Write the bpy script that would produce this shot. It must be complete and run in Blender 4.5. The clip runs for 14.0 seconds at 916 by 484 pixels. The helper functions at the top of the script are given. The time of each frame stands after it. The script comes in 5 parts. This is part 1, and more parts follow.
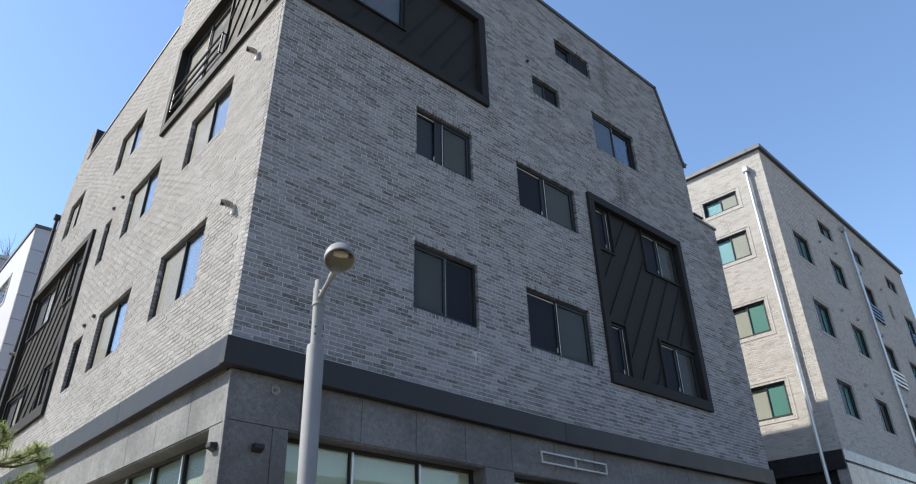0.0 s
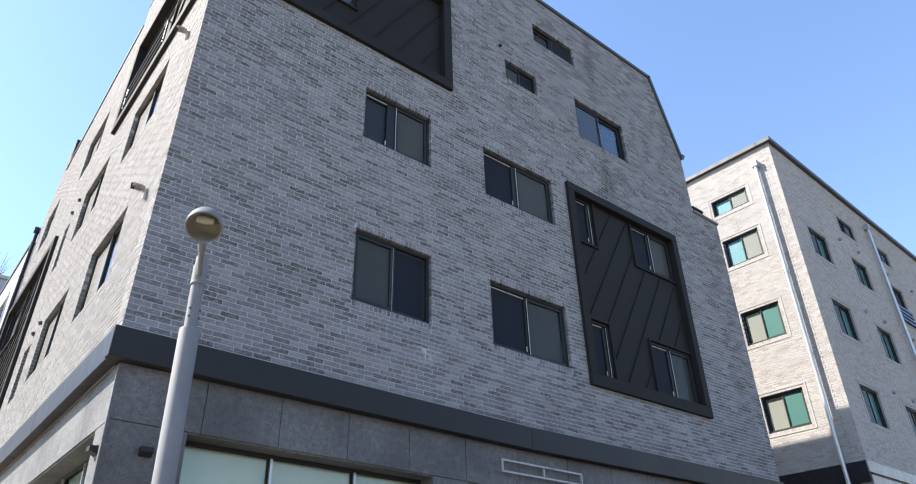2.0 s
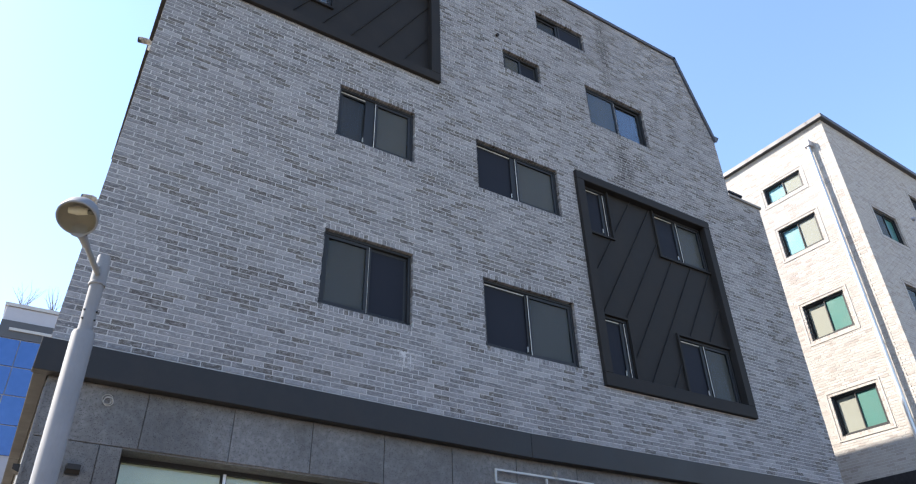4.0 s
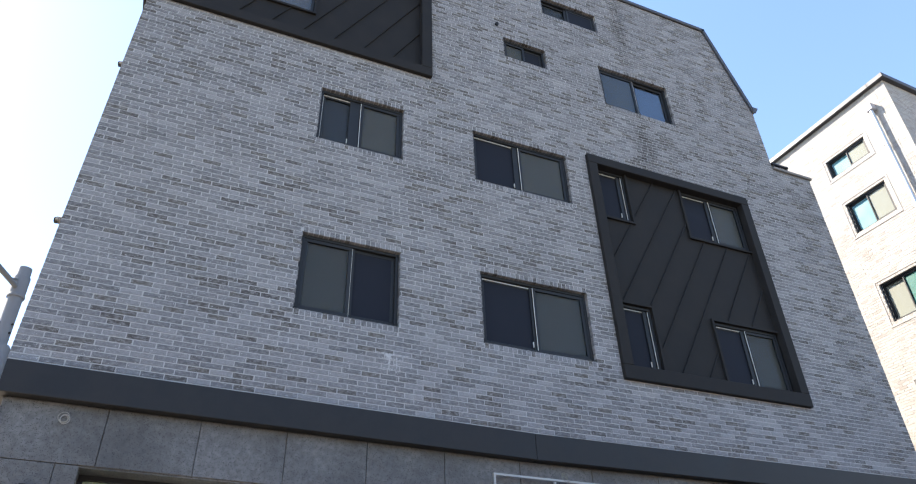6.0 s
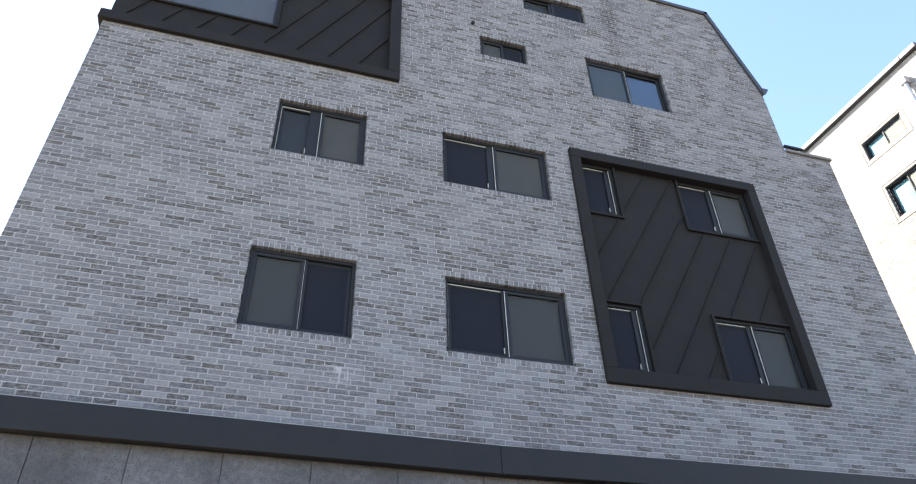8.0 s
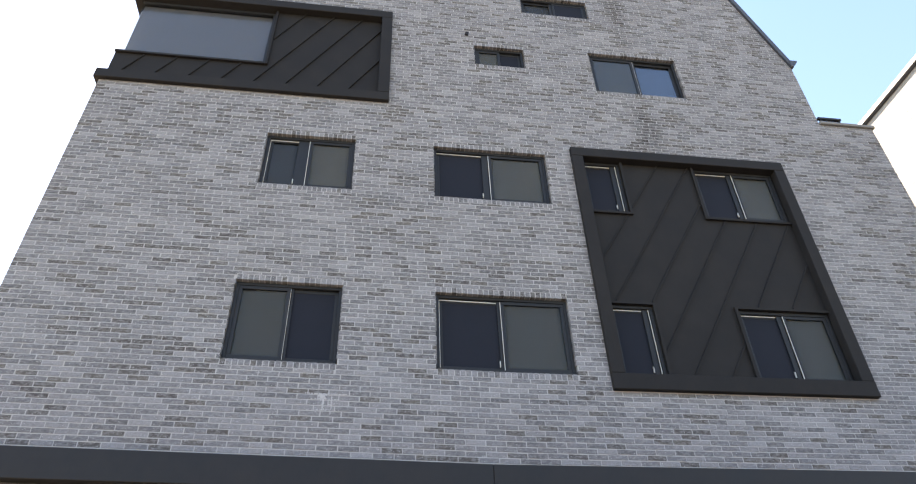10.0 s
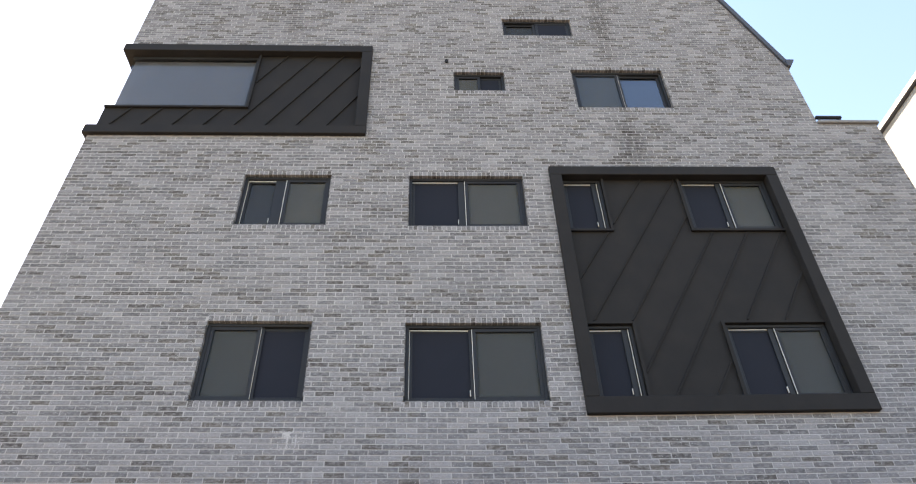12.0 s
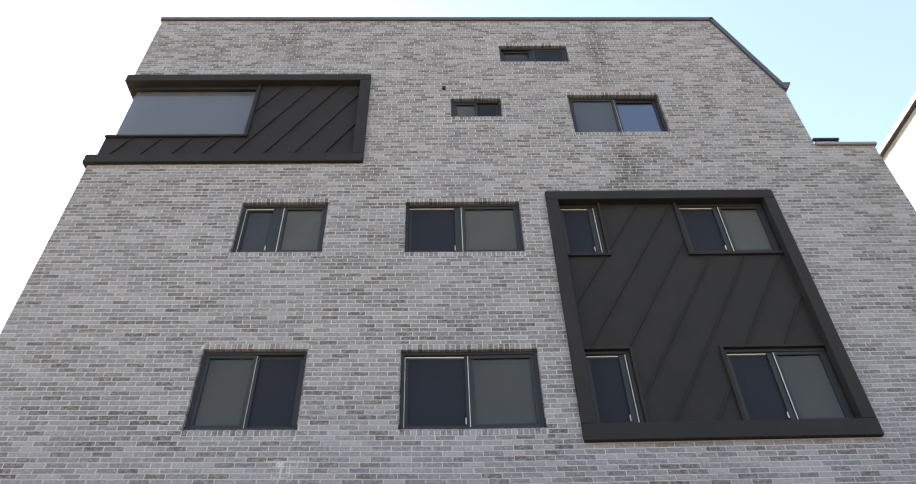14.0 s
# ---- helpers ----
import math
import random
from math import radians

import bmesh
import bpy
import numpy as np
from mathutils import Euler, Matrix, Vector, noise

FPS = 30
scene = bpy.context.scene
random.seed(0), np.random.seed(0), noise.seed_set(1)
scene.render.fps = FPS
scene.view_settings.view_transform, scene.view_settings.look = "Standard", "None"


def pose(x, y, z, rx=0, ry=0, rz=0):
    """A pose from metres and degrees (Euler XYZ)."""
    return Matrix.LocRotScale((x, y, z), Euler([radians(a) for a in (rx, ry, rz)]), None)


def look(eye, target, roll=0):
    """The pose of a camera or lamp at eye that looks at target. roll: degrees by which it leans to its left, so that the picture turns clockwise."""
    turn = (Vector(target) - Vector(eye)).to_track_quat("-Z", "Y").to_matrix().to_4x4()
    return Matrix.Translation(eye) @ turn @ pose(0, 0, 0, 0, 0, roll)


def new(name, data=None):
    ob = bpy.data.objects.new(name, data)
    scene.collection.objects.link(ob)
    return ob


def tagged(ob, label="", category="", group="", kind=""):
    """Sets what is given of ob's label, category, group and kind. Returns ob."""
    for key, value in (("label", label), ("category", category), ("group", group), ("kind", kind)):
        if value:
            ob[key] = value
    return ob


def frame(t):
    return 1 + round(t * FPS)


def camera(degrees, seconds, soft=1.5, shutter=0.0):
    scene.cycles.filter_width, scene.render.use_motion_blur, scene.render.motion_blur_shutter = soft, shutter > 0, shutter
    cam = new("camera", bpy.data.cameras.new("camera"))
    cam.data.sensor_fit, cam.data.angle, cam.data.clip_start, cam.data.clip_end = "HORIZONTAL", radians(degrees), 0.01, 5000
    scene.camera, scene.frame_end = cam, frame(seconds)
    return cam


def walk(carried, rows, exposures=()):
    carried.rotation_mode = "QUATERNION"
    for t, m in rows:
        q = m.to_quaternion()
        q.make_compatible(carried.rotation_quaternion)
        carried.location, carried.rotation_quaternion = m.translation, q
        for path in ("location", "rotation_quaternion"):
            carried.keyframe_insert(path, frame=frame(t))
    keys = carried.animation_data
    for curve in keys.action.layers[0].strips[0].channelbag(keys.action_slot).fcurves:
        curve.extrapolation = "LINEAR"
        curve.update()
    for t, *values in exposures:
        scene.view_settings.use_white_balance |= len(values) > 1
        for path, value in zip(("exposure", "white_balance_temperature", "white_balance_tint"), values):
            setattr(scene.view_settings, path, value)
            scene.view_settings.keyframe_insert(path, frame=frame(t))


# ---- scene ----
cam = camera(65.5, 14.0, soft=1.15)
PATH = [
    (0, (-0.473, -0.385, 1.746), (0.741, 0.891, 2.694), -2.0),
    (0.5, (-0.038, -0.359, 1.733), (1.15, 0.933, 2.692), -2.0),
    (1, (0.405, -0.386, 1.767), (1.573, 0.914, 2.74), -2.0),
    (1.5, (0.849, -0.321, 1.754), (1.997, 0.987, 2.739), -1.9),
    (2, (1.277, -0.362, 1.732), (2.404, 0.95, 2.736), -1.9),
    (2.5, (1.748, -0.468, 1.737), (2.837, 0.861, 2.76), -2.1),
    (3, (2.162, -0.468, 1.741), (3.211, 0.884, 2.777), -2.0),
    (5.5, (4.175, -0.64, 1.687), (4.917, 0.854, 2.79), -2.3),
    (6, (4.555, -0.629, 1.682), (5.258, 0.877, 2.795), -2.3),
    (6.5, (4.96, -0.644, 1.664), (5.624, 0.869, 2.792), -2.3),
    (7, (5.368, -0.652, 1.685), (5.986, 0.871, 2.826), -2.3),
    (7.5, (5.756, -0.573, 1.718), (6.329, 0.958, 2.87), -2.3),
    (8, (6.147, -0.612, 1.734), (6.669, 0.927, 2.9), -2.3),
    (10.5, (8.047, -0.673, 1.789), (8.253, 0.886, 3.024), -2.5),
    (11, (8.437, -0.75, 1.806), (8.597, 0.804, 3.055), -2.4),
    (11.5, (8.735, -0.748, 1.806), (8.853, 0.797, 3.071), -2.3),
    (12, (8.946, -0.726, 1.83), (9.037, 0.809, 3.11), -2.3),
    (12.5, (9.089, -0.745, 1.853), (9.162, 0.778, 3.148), -2.2),
    (13, (9.154, -0.788, 1.858), (9.221, 0.726, 3.164), -2.1),
    (13.5, (9.137, -0.767, 1.848), (9.206, 0.734, 3.168), -2.2),
    (14, (9.134, -0.756, 1.852), (9.201, 0.736, 3.182), -2.3),
]
EXPOSURES = [(0.0, 1.02, 6200, 12), (0.7, 1.23, 6250, 13), (1.5, 1.38, 6250, 14), (3.0, 1.67, 6350, 16), (5.5, 1.84, 6500, 15), (8.0, 2.16, 6900, 15), (10.5, 2.28, 7700, 17), (14.0, 2.31, 8150, 17)]
walk(cam, [(t, look(eye, target, roll)) for t, eye, target, roll in PATH], EXPOSURES)

# ---- light and exposure ----
SUN_DIR = Vector((-0.545, 0.485, 0.684)).normalized()
world = bpy.data.worlds.new("sky")
scene.world = world
world.use_nodes = True
wn = world.node_tree.nodes
sky = wn.new("ShaderNodeTexSky")
sky.sky_type = "NISHITA"
sky.sun_disc = False
sky.sun_elevation = math.asin(SUN_DIR.z)
sky.sun_rotation = math.atan2(SUN_DIR.x, SUN_DIR.y)
sky.altitude, sky.air_density, sky.dust_density, sky.ozone_density = 50.0, 1.3, 0.38, 3.6
world.node_tree.links.new(sky.outputs[0], wn["Background"].inputs[0])
wn["Background"].inputs[1].default_value = 0.11
sun = new("sun", bpy.data.lights.new("sun", "SUN"))
sun.data.energy, sun.data.angle, sun.data.color = 4.5, radians(0.5), (1.0, 0.925, 0.77)
sun.matrix_world = look((-20, 30, 40), Vector((-20, 30, 40)) - SUN_DIR)

# ---- materials ----


class Nodes:
    """A small node builder for one material."""

    def __init__(self, name):
        self.mat = bpy.data.materials.new(name)
        self.mat.use_nodes = True
        self.tree = self.mat.node_tree
        self.tree.nodes.clear()
        self.out = self.add("ShaderNodeOutputMaterial")
        self.coord = self.add("ShaderNodeTexCoord").outputs["Object"]

    def add(self, kind, **values):
        n = self.tree.nodes.new(kind)
        for key, value in values.items():
            n.inputs[key.replace("_", " ")].default_value = value
        return n

    def link(self, a, b):
        self.tree.links.new(a, b)

    def noise(self, scale, detail=4.0, rough=0.55, stretch=None):
        n = self.add("ShaderNodeTexNoise", Scale=scale, Detail=detail, Roughness=rough)
        src = self.coord
        if stretch:
            m = self.add("ShaderNodeMapping")
            m.inputs["Scale"].default_value = stretch
            self.link(src, m.inputs[0])
            src = m.outputs[0]
        self.link(src, n.inputs["Vector"])
        return n.outputs["Fac"]

    def ramp(self, fac, stops):
        r = self.add("ShaderNodeValToRGB")
        el = r.color_ramp.elements
        while len(el) < len(stops):
            el.new(0.5)
        for e, (p, c) in zip(el, stops):
            e.position = p
            e.color = (*c, 1) if isinstance(c, tuple) else (c, c, c, 1)
        self.link(fac, r.inputs[0])
        return r.outputs[0]

    def mix(self, fac, a, b, blend="MIX"):
        m = self.add("ShaderNodeMix")
        m.data_type, m.blend_type = "RGBA", blend
        for value, socket in ((fac, m.inputs[0]), (a, m.inputs[6]), (b, m.inputs[7])):
            if isinstance(value, bpy.types.NodeSocket):
                self.link(value, socket)
            elif isinstance(value, tuple):
                socket.default_value = (*value, 1)
            else:
                socket.default_value = value
        return m.outputs[2]

    def finish(self, color, rough=0.7, metal=0.0, bump=None, strength=0.3, distance=0.01, spec=0.5):
        p = self.add("ShaderNodeBsdfPrincipled", Metallic=metal)
        p.inputs["Specular IOR Level"].default_value = spec
        for value, socket in ((color, p.inputs["Base Color"]), (rough, p.inputs["Roughness"])):
            if isinstance(value, bpy.types.NodeSocket):
                self.link(value, socket)
            elif isinstance(value, tuple):
                socket.default_value = (*value, 1)
            else:
                socket.default_value = value
        if bump is not None:
            b = self.add("ShaderNodeBump", Strength=strength, Distance=distance)
            self.link(bump, b.inputs["Height"])
            self.link(b.outputs[0], p.inputs["Normal"])
        self.link(p.outputs[0], self.out.inputs[0])
        return self.mat


def brick_material(name, stops, single, wash, wash_amount, fleck, stains=(), relief=0.14, worn_amount=0.4):
    """Fired brick: each brick its own tone, mottled, washed with pale lime and flecked."""
    n = Nodes(name)
    n.coord = n.add("ShaderNodeNewGeometry").outputs["Position"]
    rnd = n.add("ShaderNodeObjectInfo").outputs["Random"] if single else n.add("ShaderNodeNewGeometry").outputs["Random Per Island"]
    patch = n.ramp(n.noise(0.7, 2.0, 0.5), [(0.3, 0.0), (0.7, 0.2)])
    shifted = n.add("ShaderNodeMath")
    shifted.operation = "ADD"
    n.link(rnd, shifted.inputs[0])
    n.link(patch, shifted.inputs[1])
    lowered = n.add("ShaderNodeMath")
    lowered.operation = "SUBTRACT"
    lowered.inputs[1].default_value = 0.1
    n.link(shifted.outputs[0], lowered.inputs[0])
    tone = n.ramp(lowered.outputs[0], stops)
    mott = n.noise(16.0, 4.0, 0.6, (1, 1, 2.0))
    fine = n.noise(70.0, 3.0, 0.7)
    c = n.mix(n.ramp(mott, [(0.42, 0.0), (0.7, wash_amount)]), tone, wash)
    c = n.mix(n.ramp(fine, [(0.4, 0.0), (0.75, 0.3)]), c, (0.1, 0.1, 0.1), "MULTIPLY")
    fl = n.noise(58.0, 3.0, 0.65)
    c = n.mix(n.ramp(fl, [(0.64, 0.0), (0.68, fleck)]), c, (0.72, 0.72, 0.70))
    worn = n.noise(30.0, 3.0, 0.7, (0.6, 0.6, 1.6))
    c = n.mix(n.ramp(worn, [(0.3, worn_amount), (0.48, 0.0)]), c, (0.55, 0.52, 0.5), "MULTIPLY")
    big = n.noise(0.35, 3.0, 0.6)
    c = n.mix(n.ramp(big, [(0.35, 0.0), (0.7, 0.22)]), c, (0.55, 0.55, 0.56), "MULTIPLY")
    for centre, size, colour, amount in stains:
        m = n.add("ShaderNodeMapping")
        m.vector_type = "TEXTURE"
        m.inputs["Location"].default_value, m.inputs["Scale"].default_value = centre, size
        n.link(n.coord, m.inputs[0])
        g = n.add("ShaderNodeTexGradient")
        g.gradient_type = "SPHERICAL"
        n.link(m.outputs[0], g.inputs[0])
        streak = n.noise(5.0, 3.0, 0.6, (4.0, 4.0, 0.5))
        f = n.mix(1.0, n.ramp(g.outputs["Fac"], [(0.0, 0.0), (0.7, amount)]), n.ramp(streak, [(0.3, 0.25), (0.6, 1.0)]), "MULTIPLY")
        c = n.mix(f, c, colour, "MULTIPLY" if sum(colour) < 1.8 else "MIX")
    return n.finish(c, n.ramp(mott, [(0.3, 0.72), (0.8, 0.92)]), 0.0, n.mix(0.5, mott, fine), relief, 0.005, 0.3)


STAINS = (
    ((12.45, 7.44, 10.85), (0.42, 1.0, 1.15), (0.38, 0.36, 0.34), 0.85),
    ((12.5, 7.44, 14.45), (0.26, 1.0, 1.7), (0.46, 0.43, 0.40), 0.85),
    ((6.35, 7.44, 14.6), (0.22, 1.0, 1.3), (0.50, 0.47, 0.44), 0.8),
)
TONES = [(0.0, (0.085, 0.077, 0.072)), (0.09, (0.105, 0.096, 0.086)), (0.13, (0.131, 0.118, 0.102)), (0.17, (0.129, 0.127, 0.131)), (0.34, (0.171, 0.169, 0.175)), (0.62, (0.214, 0.212, 0.219)), (0.86, (0.26, 0.258, 0.264)), (1.0, (0.323, 0.32, 0.325))]
M_BRICK = brick_material("weathered_grey_brick", TONES, False, (0.40, 0.396, 0.395), 0.6, 0.6, STAINS, 0.22, 0.5)
# Brick copy for the side wall: flat, warm sunlit look put into its tones.
SUNLIT_TONES = [(p, tuple(0.4 * v + 0.6 * m for v, m in zip(c, (0.205, 0.196, 0.181)))) for p, c in TONES]
M_BRICK_SUNLIT = brick_material("sunlit_grey_brick", SUNLIT_TONES, False, (0.40, 0.395, 0.40), 0.4, 0.5, STAINS, 0.1, 0.25)
M_BRICK_SUNLIT_ONE = brick_material("sunlit_grey_brick_single", SUNLIT_TONES, True, (0.40, 0.395, 0.40), 0.4, 0.5, STAINS, 0.1, 0.25)
M_BRICK_ONE = brick_material("weathered_grey_brick_single", TONES, True, (0.40, 0.396, 0.395), 0.6, 0.6, STAINS, 0.22, 0.5)
PALE = [(0.0, (0.325, 0.295, 0.27)), (0.10, (0.355, 0.33, 0.305)), (0.24, (0.388, 0.366, 0.342)), (0.6, (0.415, 0.396, 0.372)), (1.0, (0.45, 0.432, 0.408))]
M_BRICK_PALE = brick_material("pale_cream_brick", PALE, False, (0.56, 0.537, 0.505), 0.2, 0.2, (), 0.08, 0.14)

M_BRICK_PALE_ONE = brick_material("pale_cream_brick_single", PALE, True, (0.56, 0.537, 0.505), 0.2, 0.2, (), 0.08, 0.14)


def mortar_material(name, colour):
    n = Nodes(name)
    f = n.noise(30.0, 4.0, 0.6)
    b = n.noise(1.2, 3.0)
    c = n.mix(n.ramp(f, [(0.3, 0.0), (0.7, 0.5)]), colour, tuple(v * 0.72 for v in colour))
    c = n.mix(n.ramp(b, [(0.38, 0.0), (0.66, 0.5)]), c, tuple(v * 0.7 for v in colour))
    return n.finish(c, 0.95, 0.0, f, 0.5, 0.004, 0.2)


M_MORTAR = mortar_material("grey_mortar", (0.49, 0.483, 0.476))
M_MORTAR_PALE = mortar_material("pale_mortar", (0.51, 0.49, 0.465))


def painted_metal(name, colour, rough=0.42, metal=0.25, dust=0.25, spec=0.5):
    n = Nodes(name)
    f = n.noise(2.3, 5.0, 0.6)
    g = n.noise(45.0, 3.0, 0.6, (1, 1, 0.25))
    c = n.mix(n.ramp(f, [(0.4, 0.0), (0.75, dust)]), colour, tuple(min(1, v * 1.6 + 0.02) for v in colour))
    c = n.mix(n.ramp(g, [(0.5, 0.0), (0.8, 0.2)]), c, tuple(v * 0.7 for v in colour))
    return n.finish(c, n.ramp(f, [(0.3, rough - 0.06), (0.7, rough + 0.12)]), metal, f, 0.12, 0.02, spec)


M_BLACK = painted_metal("charcoal_coated_steel", (0.0205, 0.0197, 0.0197), 0.42, 0.0, 0.25, 0.24)
M_BAY = painted_metal("dull_charcoal_steel", (0.0228, 0.0216, 0.021), 0.66, 0.0, 0.25, 0.12)
M_FRAME = painted_metal("dark_window_aluminium", (0.021, 0.023, 0.026), 0.5, 0.0, 0.2, 0.25)
M_POLE = painted_metal("grey_painted_steel", (0.20, 0.205, 0.212), 0.6, 0.0, 0.3, 0.25)
M_WHITE_PLASTIC = painted_metal("off_white_plastic", (0.62, 0.61, 0.57), 0.45, 0.0, 0.2)
M_CABLE = painted_metal("dusty_cable", (0.27, 0.265, 0.23), 0.5, 0.0, 0.2)
M_BEIGE = painted_metal("aged_beige_plastic", (0.33, 0.295, 0.245), 0.5, 0.0, 0.3)
M_STRIP = painted_metal("pale_weather_strip", (0.60, 0.59, 0.55), 0.5, 0.0, 0.1)
M_CHROME = painted_metal("galvanised_steel", (0.50, 0.51, 0.52), 0.34, 0.75, 0.3)
M_CAP = painted_metal("grey_roof_flashing", (0.058, 0.06, 0.068), 0.5, 0.1)
M_BLIND = painted_metal("grey_beige_roller_blind", (0.050, 0.047, 0.040), 0.8, 0.0, 0.15)
M_BLIND_SOFT = painted_metal("soft_grey_roller_blind", (0.068, 0.063, 0.054), 0.8, 0.0, 0.35)
M_GLASS_BACKING = painted_metal("pale_grey_glass_backing", (0.125, 0.112, 0.112), 0.8, 0.0, 0.2)
M_SCREEN_GREY = painted_metal("slate_insect_screen", (0.046, 0.048, 0.054), 0.7, 0.0, 0.15, 0.15)
M_BLIND_WARM = painted_metal("beige_roller_blind", (0.155, 0.138, 0.117), 0.8, 0.0, 0.2)
M_PANE_BACKING = painted_metal("pale_pane_backing", (0.085, 0.088, 0.10), 0.8, 0.0, 0.3)
M_SCREEN = painted_metal("dark_insect_screen", (0.0155, 0.018, 0.026), 0.7, 0.0, 0.15, 0.15)
M_SCREEN_PALE = painted_metal("pale_insect_screen", (0.25, 0.25, 0.215), 0.8, 0.0, 0.2)
M_TEAL = painted_metal("teal_curtain", (0.03, 0.14, 0.12), 0.6, 0.0, 0.2)
M_FILM = painted_metal("pale_green_privacy_film", (0.50, 0.51, 0.42), 0.5, 0.0, 0.2)
M_GREEN_REFLECTION = painted_metal("green_tree_reflection", (0.16, 0.19, 0.15), 0.6, 0.0, 0.3)
M_LIGHTBLUE = painted_metal("pale_blue_pane_backing", (0.11, 0.27, 0.30), 0.6, 0.0, 0.2)
M_PLASTER = painted_metal("dim_interior_plaster", (0.30, 0.30, 0.29), 0.9, 0.0, 0.2)
M_CONCRETE = mortar_material("cast_concrete", (0.42, 0.42, 0.41))
M_COPING = mortar_material("weathered_grey_stone", (0.24, 0.235, 0.225))
M_PANEL_WHITE = painted_metal("white_cladding_panel", (0.37, 0.37, 0.37), 0.5, 0.0, 0.1)
M_PANEL_GREY = painted_metal("pale_grey_cladding_panel", (0.33, 0.335, 0.375), 0.5, 0.0, 0.1)
M_HOUSE = mortar_material("dull_brown_plaster", (0.38, 0.30, 0.21))
M_BARK = mortar_material("rough_bark", (0.16, 0.12, 0.09))


def glass_material(name, tint, ior, most=1.0):
    n = Nodes(name)
    t = n.add("ShaderNodeBsdfTransparent", Color=(*tint, 1))
    g = n.add("ShaderNodeBsdfGlossy", Color=(0.95, 0.97, 1, 1), Roughness=0.015)
    b = n.add("ShaderNodeBump", Strength=0.05, Distance=0.02)
    n.link(n.noise(1.1, 2.0), b.inputs["Height"])
    n.link(b.outputs[0], g.inputs["Normal"])
    f0 = ((ior - 1) / (ior + 1)) ** 2
    lw = n.add("ShaderNodeLayerWeight", Blend=0.5)
    pw = n.add("ShaderNodeMath")
    pw.operation = "POWER"
    pw.inputs[1].default_value = 5.0
    n.link(lw.outputs["Facing"], pw.inputs[0])
    f = n.add("ShaderNodeMapRange")
    f.inputs["To Min"].default_value, f.inputs["To Max"].default_value = f0, most
    n.link(pw.outputs[0], f.inputs["Value"])
    m = n.add("ShaderNodeMixShader")
    n.link(f.outputs[0], m.inputs[0])
    n.link(t.outputs[0], m.inputs[1])
    n.link(g.outputs[0], m.inputs[2])
    n.link(m.outputs[0], n.out.inputs[0])
    return n.mat


M_GLASS = glass_material("window_glass", (0.93, 0.95, 0.95), 1.18, 0.16)
M_GLASS_SHOP = glass_material("green_shop_glass", (0.90, 0.94, 0.90), 1.5)
M_GLASS_MIRROR = glass_material("mirroring_window_glass", (0.8, 0.84, 0.86), 2.2)
M_GLASS_COAT = glass_material("coated_reflective_glass", (0.86, 0.89, 0.90), 1.4)
M_GLASS_SKY = glass_material("sky_reflecting_glass", (0.86, 0.89, 0.90), 2.0)


def stone_material(name, colour, rough, pits, spec=0.4):
    n = Nodes(name)
    f = n.noise(14.0, 6.0, 0.7)
    b = n.noise(0.9, 4.0, 0.6)
    rnd = n.add("ShaderNodeObjectInfo").outputs["Random"]
    c = n.mix(n.ramp(f, [(0.35, 0.0), (0.65, 0.9)]), colour, tuple(v * 1.8 for v in colour))
    c = n.mix(n.ramp(b, [(0.35, 0.0), (0.65, 0.7)]), c, tuple(v * 0.5 for v in colour))
    c = n.mix(0.5, c, n.ramp(rnd, [(0.0, 0.75), (1.0, 1.0)]), "MULTIPLY")
    v = n.add("ShaderNodeTexVoronoi", Scale=74.0, Randomness=1.0)
    n.link(n.coord, v.inputs["Vector"])
    gate = n.noise(34.0, 1.0)
    hole = n.mix(1.0, n.ramp(v.outputs["Distance"], [(0.22, 1.0), (0.36, 0.0)]), n.ramp(gate, [(0.42, 0.0), (0.48, pits)]), "MULTIPLY")
    c = n.mix(hole, c, (0.012, 0.012, 0.014))
    h = n.mix(1.0, n.ramp(f, [(0.0, 0.4), (1.0, 0.6)]), hole, "SUBTRACT")
    return n.finish(c, rough, 0.0, h, 0.7, 0.006, spec)


M_BASALT = stone_material("pitted_basalt", (0.130, 0.130, 0.128), 0.62, 0.8)
M_GRANITE_PALE = stone_material("pale_polished_granite", (0.25, 0.245, 0.235), 0.22, 0.0, 0.6)
M_GRANITE = stone_material("polished_dark_granite", (0.026, 0.026, 0.029), 0.32, 0.0, 0.1)


def ground_material(name, colour, scale):
    n = Nodes(name)
    f = n.noise(scale, 6.0, 0.7)
    b = n.noise(0.4, 4.0)
    c = n.mix(n.ramp(f, [(0.3, 0.0), (0.7, 0.7)]), colour, tuple(v * 1.5 for v in colour))
    c = n.mix(n.ramp(b, [(0.4, 0.0), (0.7, 0.4)]), c, tuple(v * 0.65 for v in colour))
    return n.finish(c, 0.9, 0.0, f, 0.6, 0.008, 0.3)


M_ASPHALT = ground_material("asphalt", (0.05, 0.05, 0.052), 60.0)
# Unseen ground: paving and earth are toned warm to bounce light onto the walls.
M_PAVING = ground_material("paving", (0.27, 0.235, 0.19), 25.0)
M_SOIL = ground_material("dry_earth", (0.21, 0.17, 0.12), 8.0)

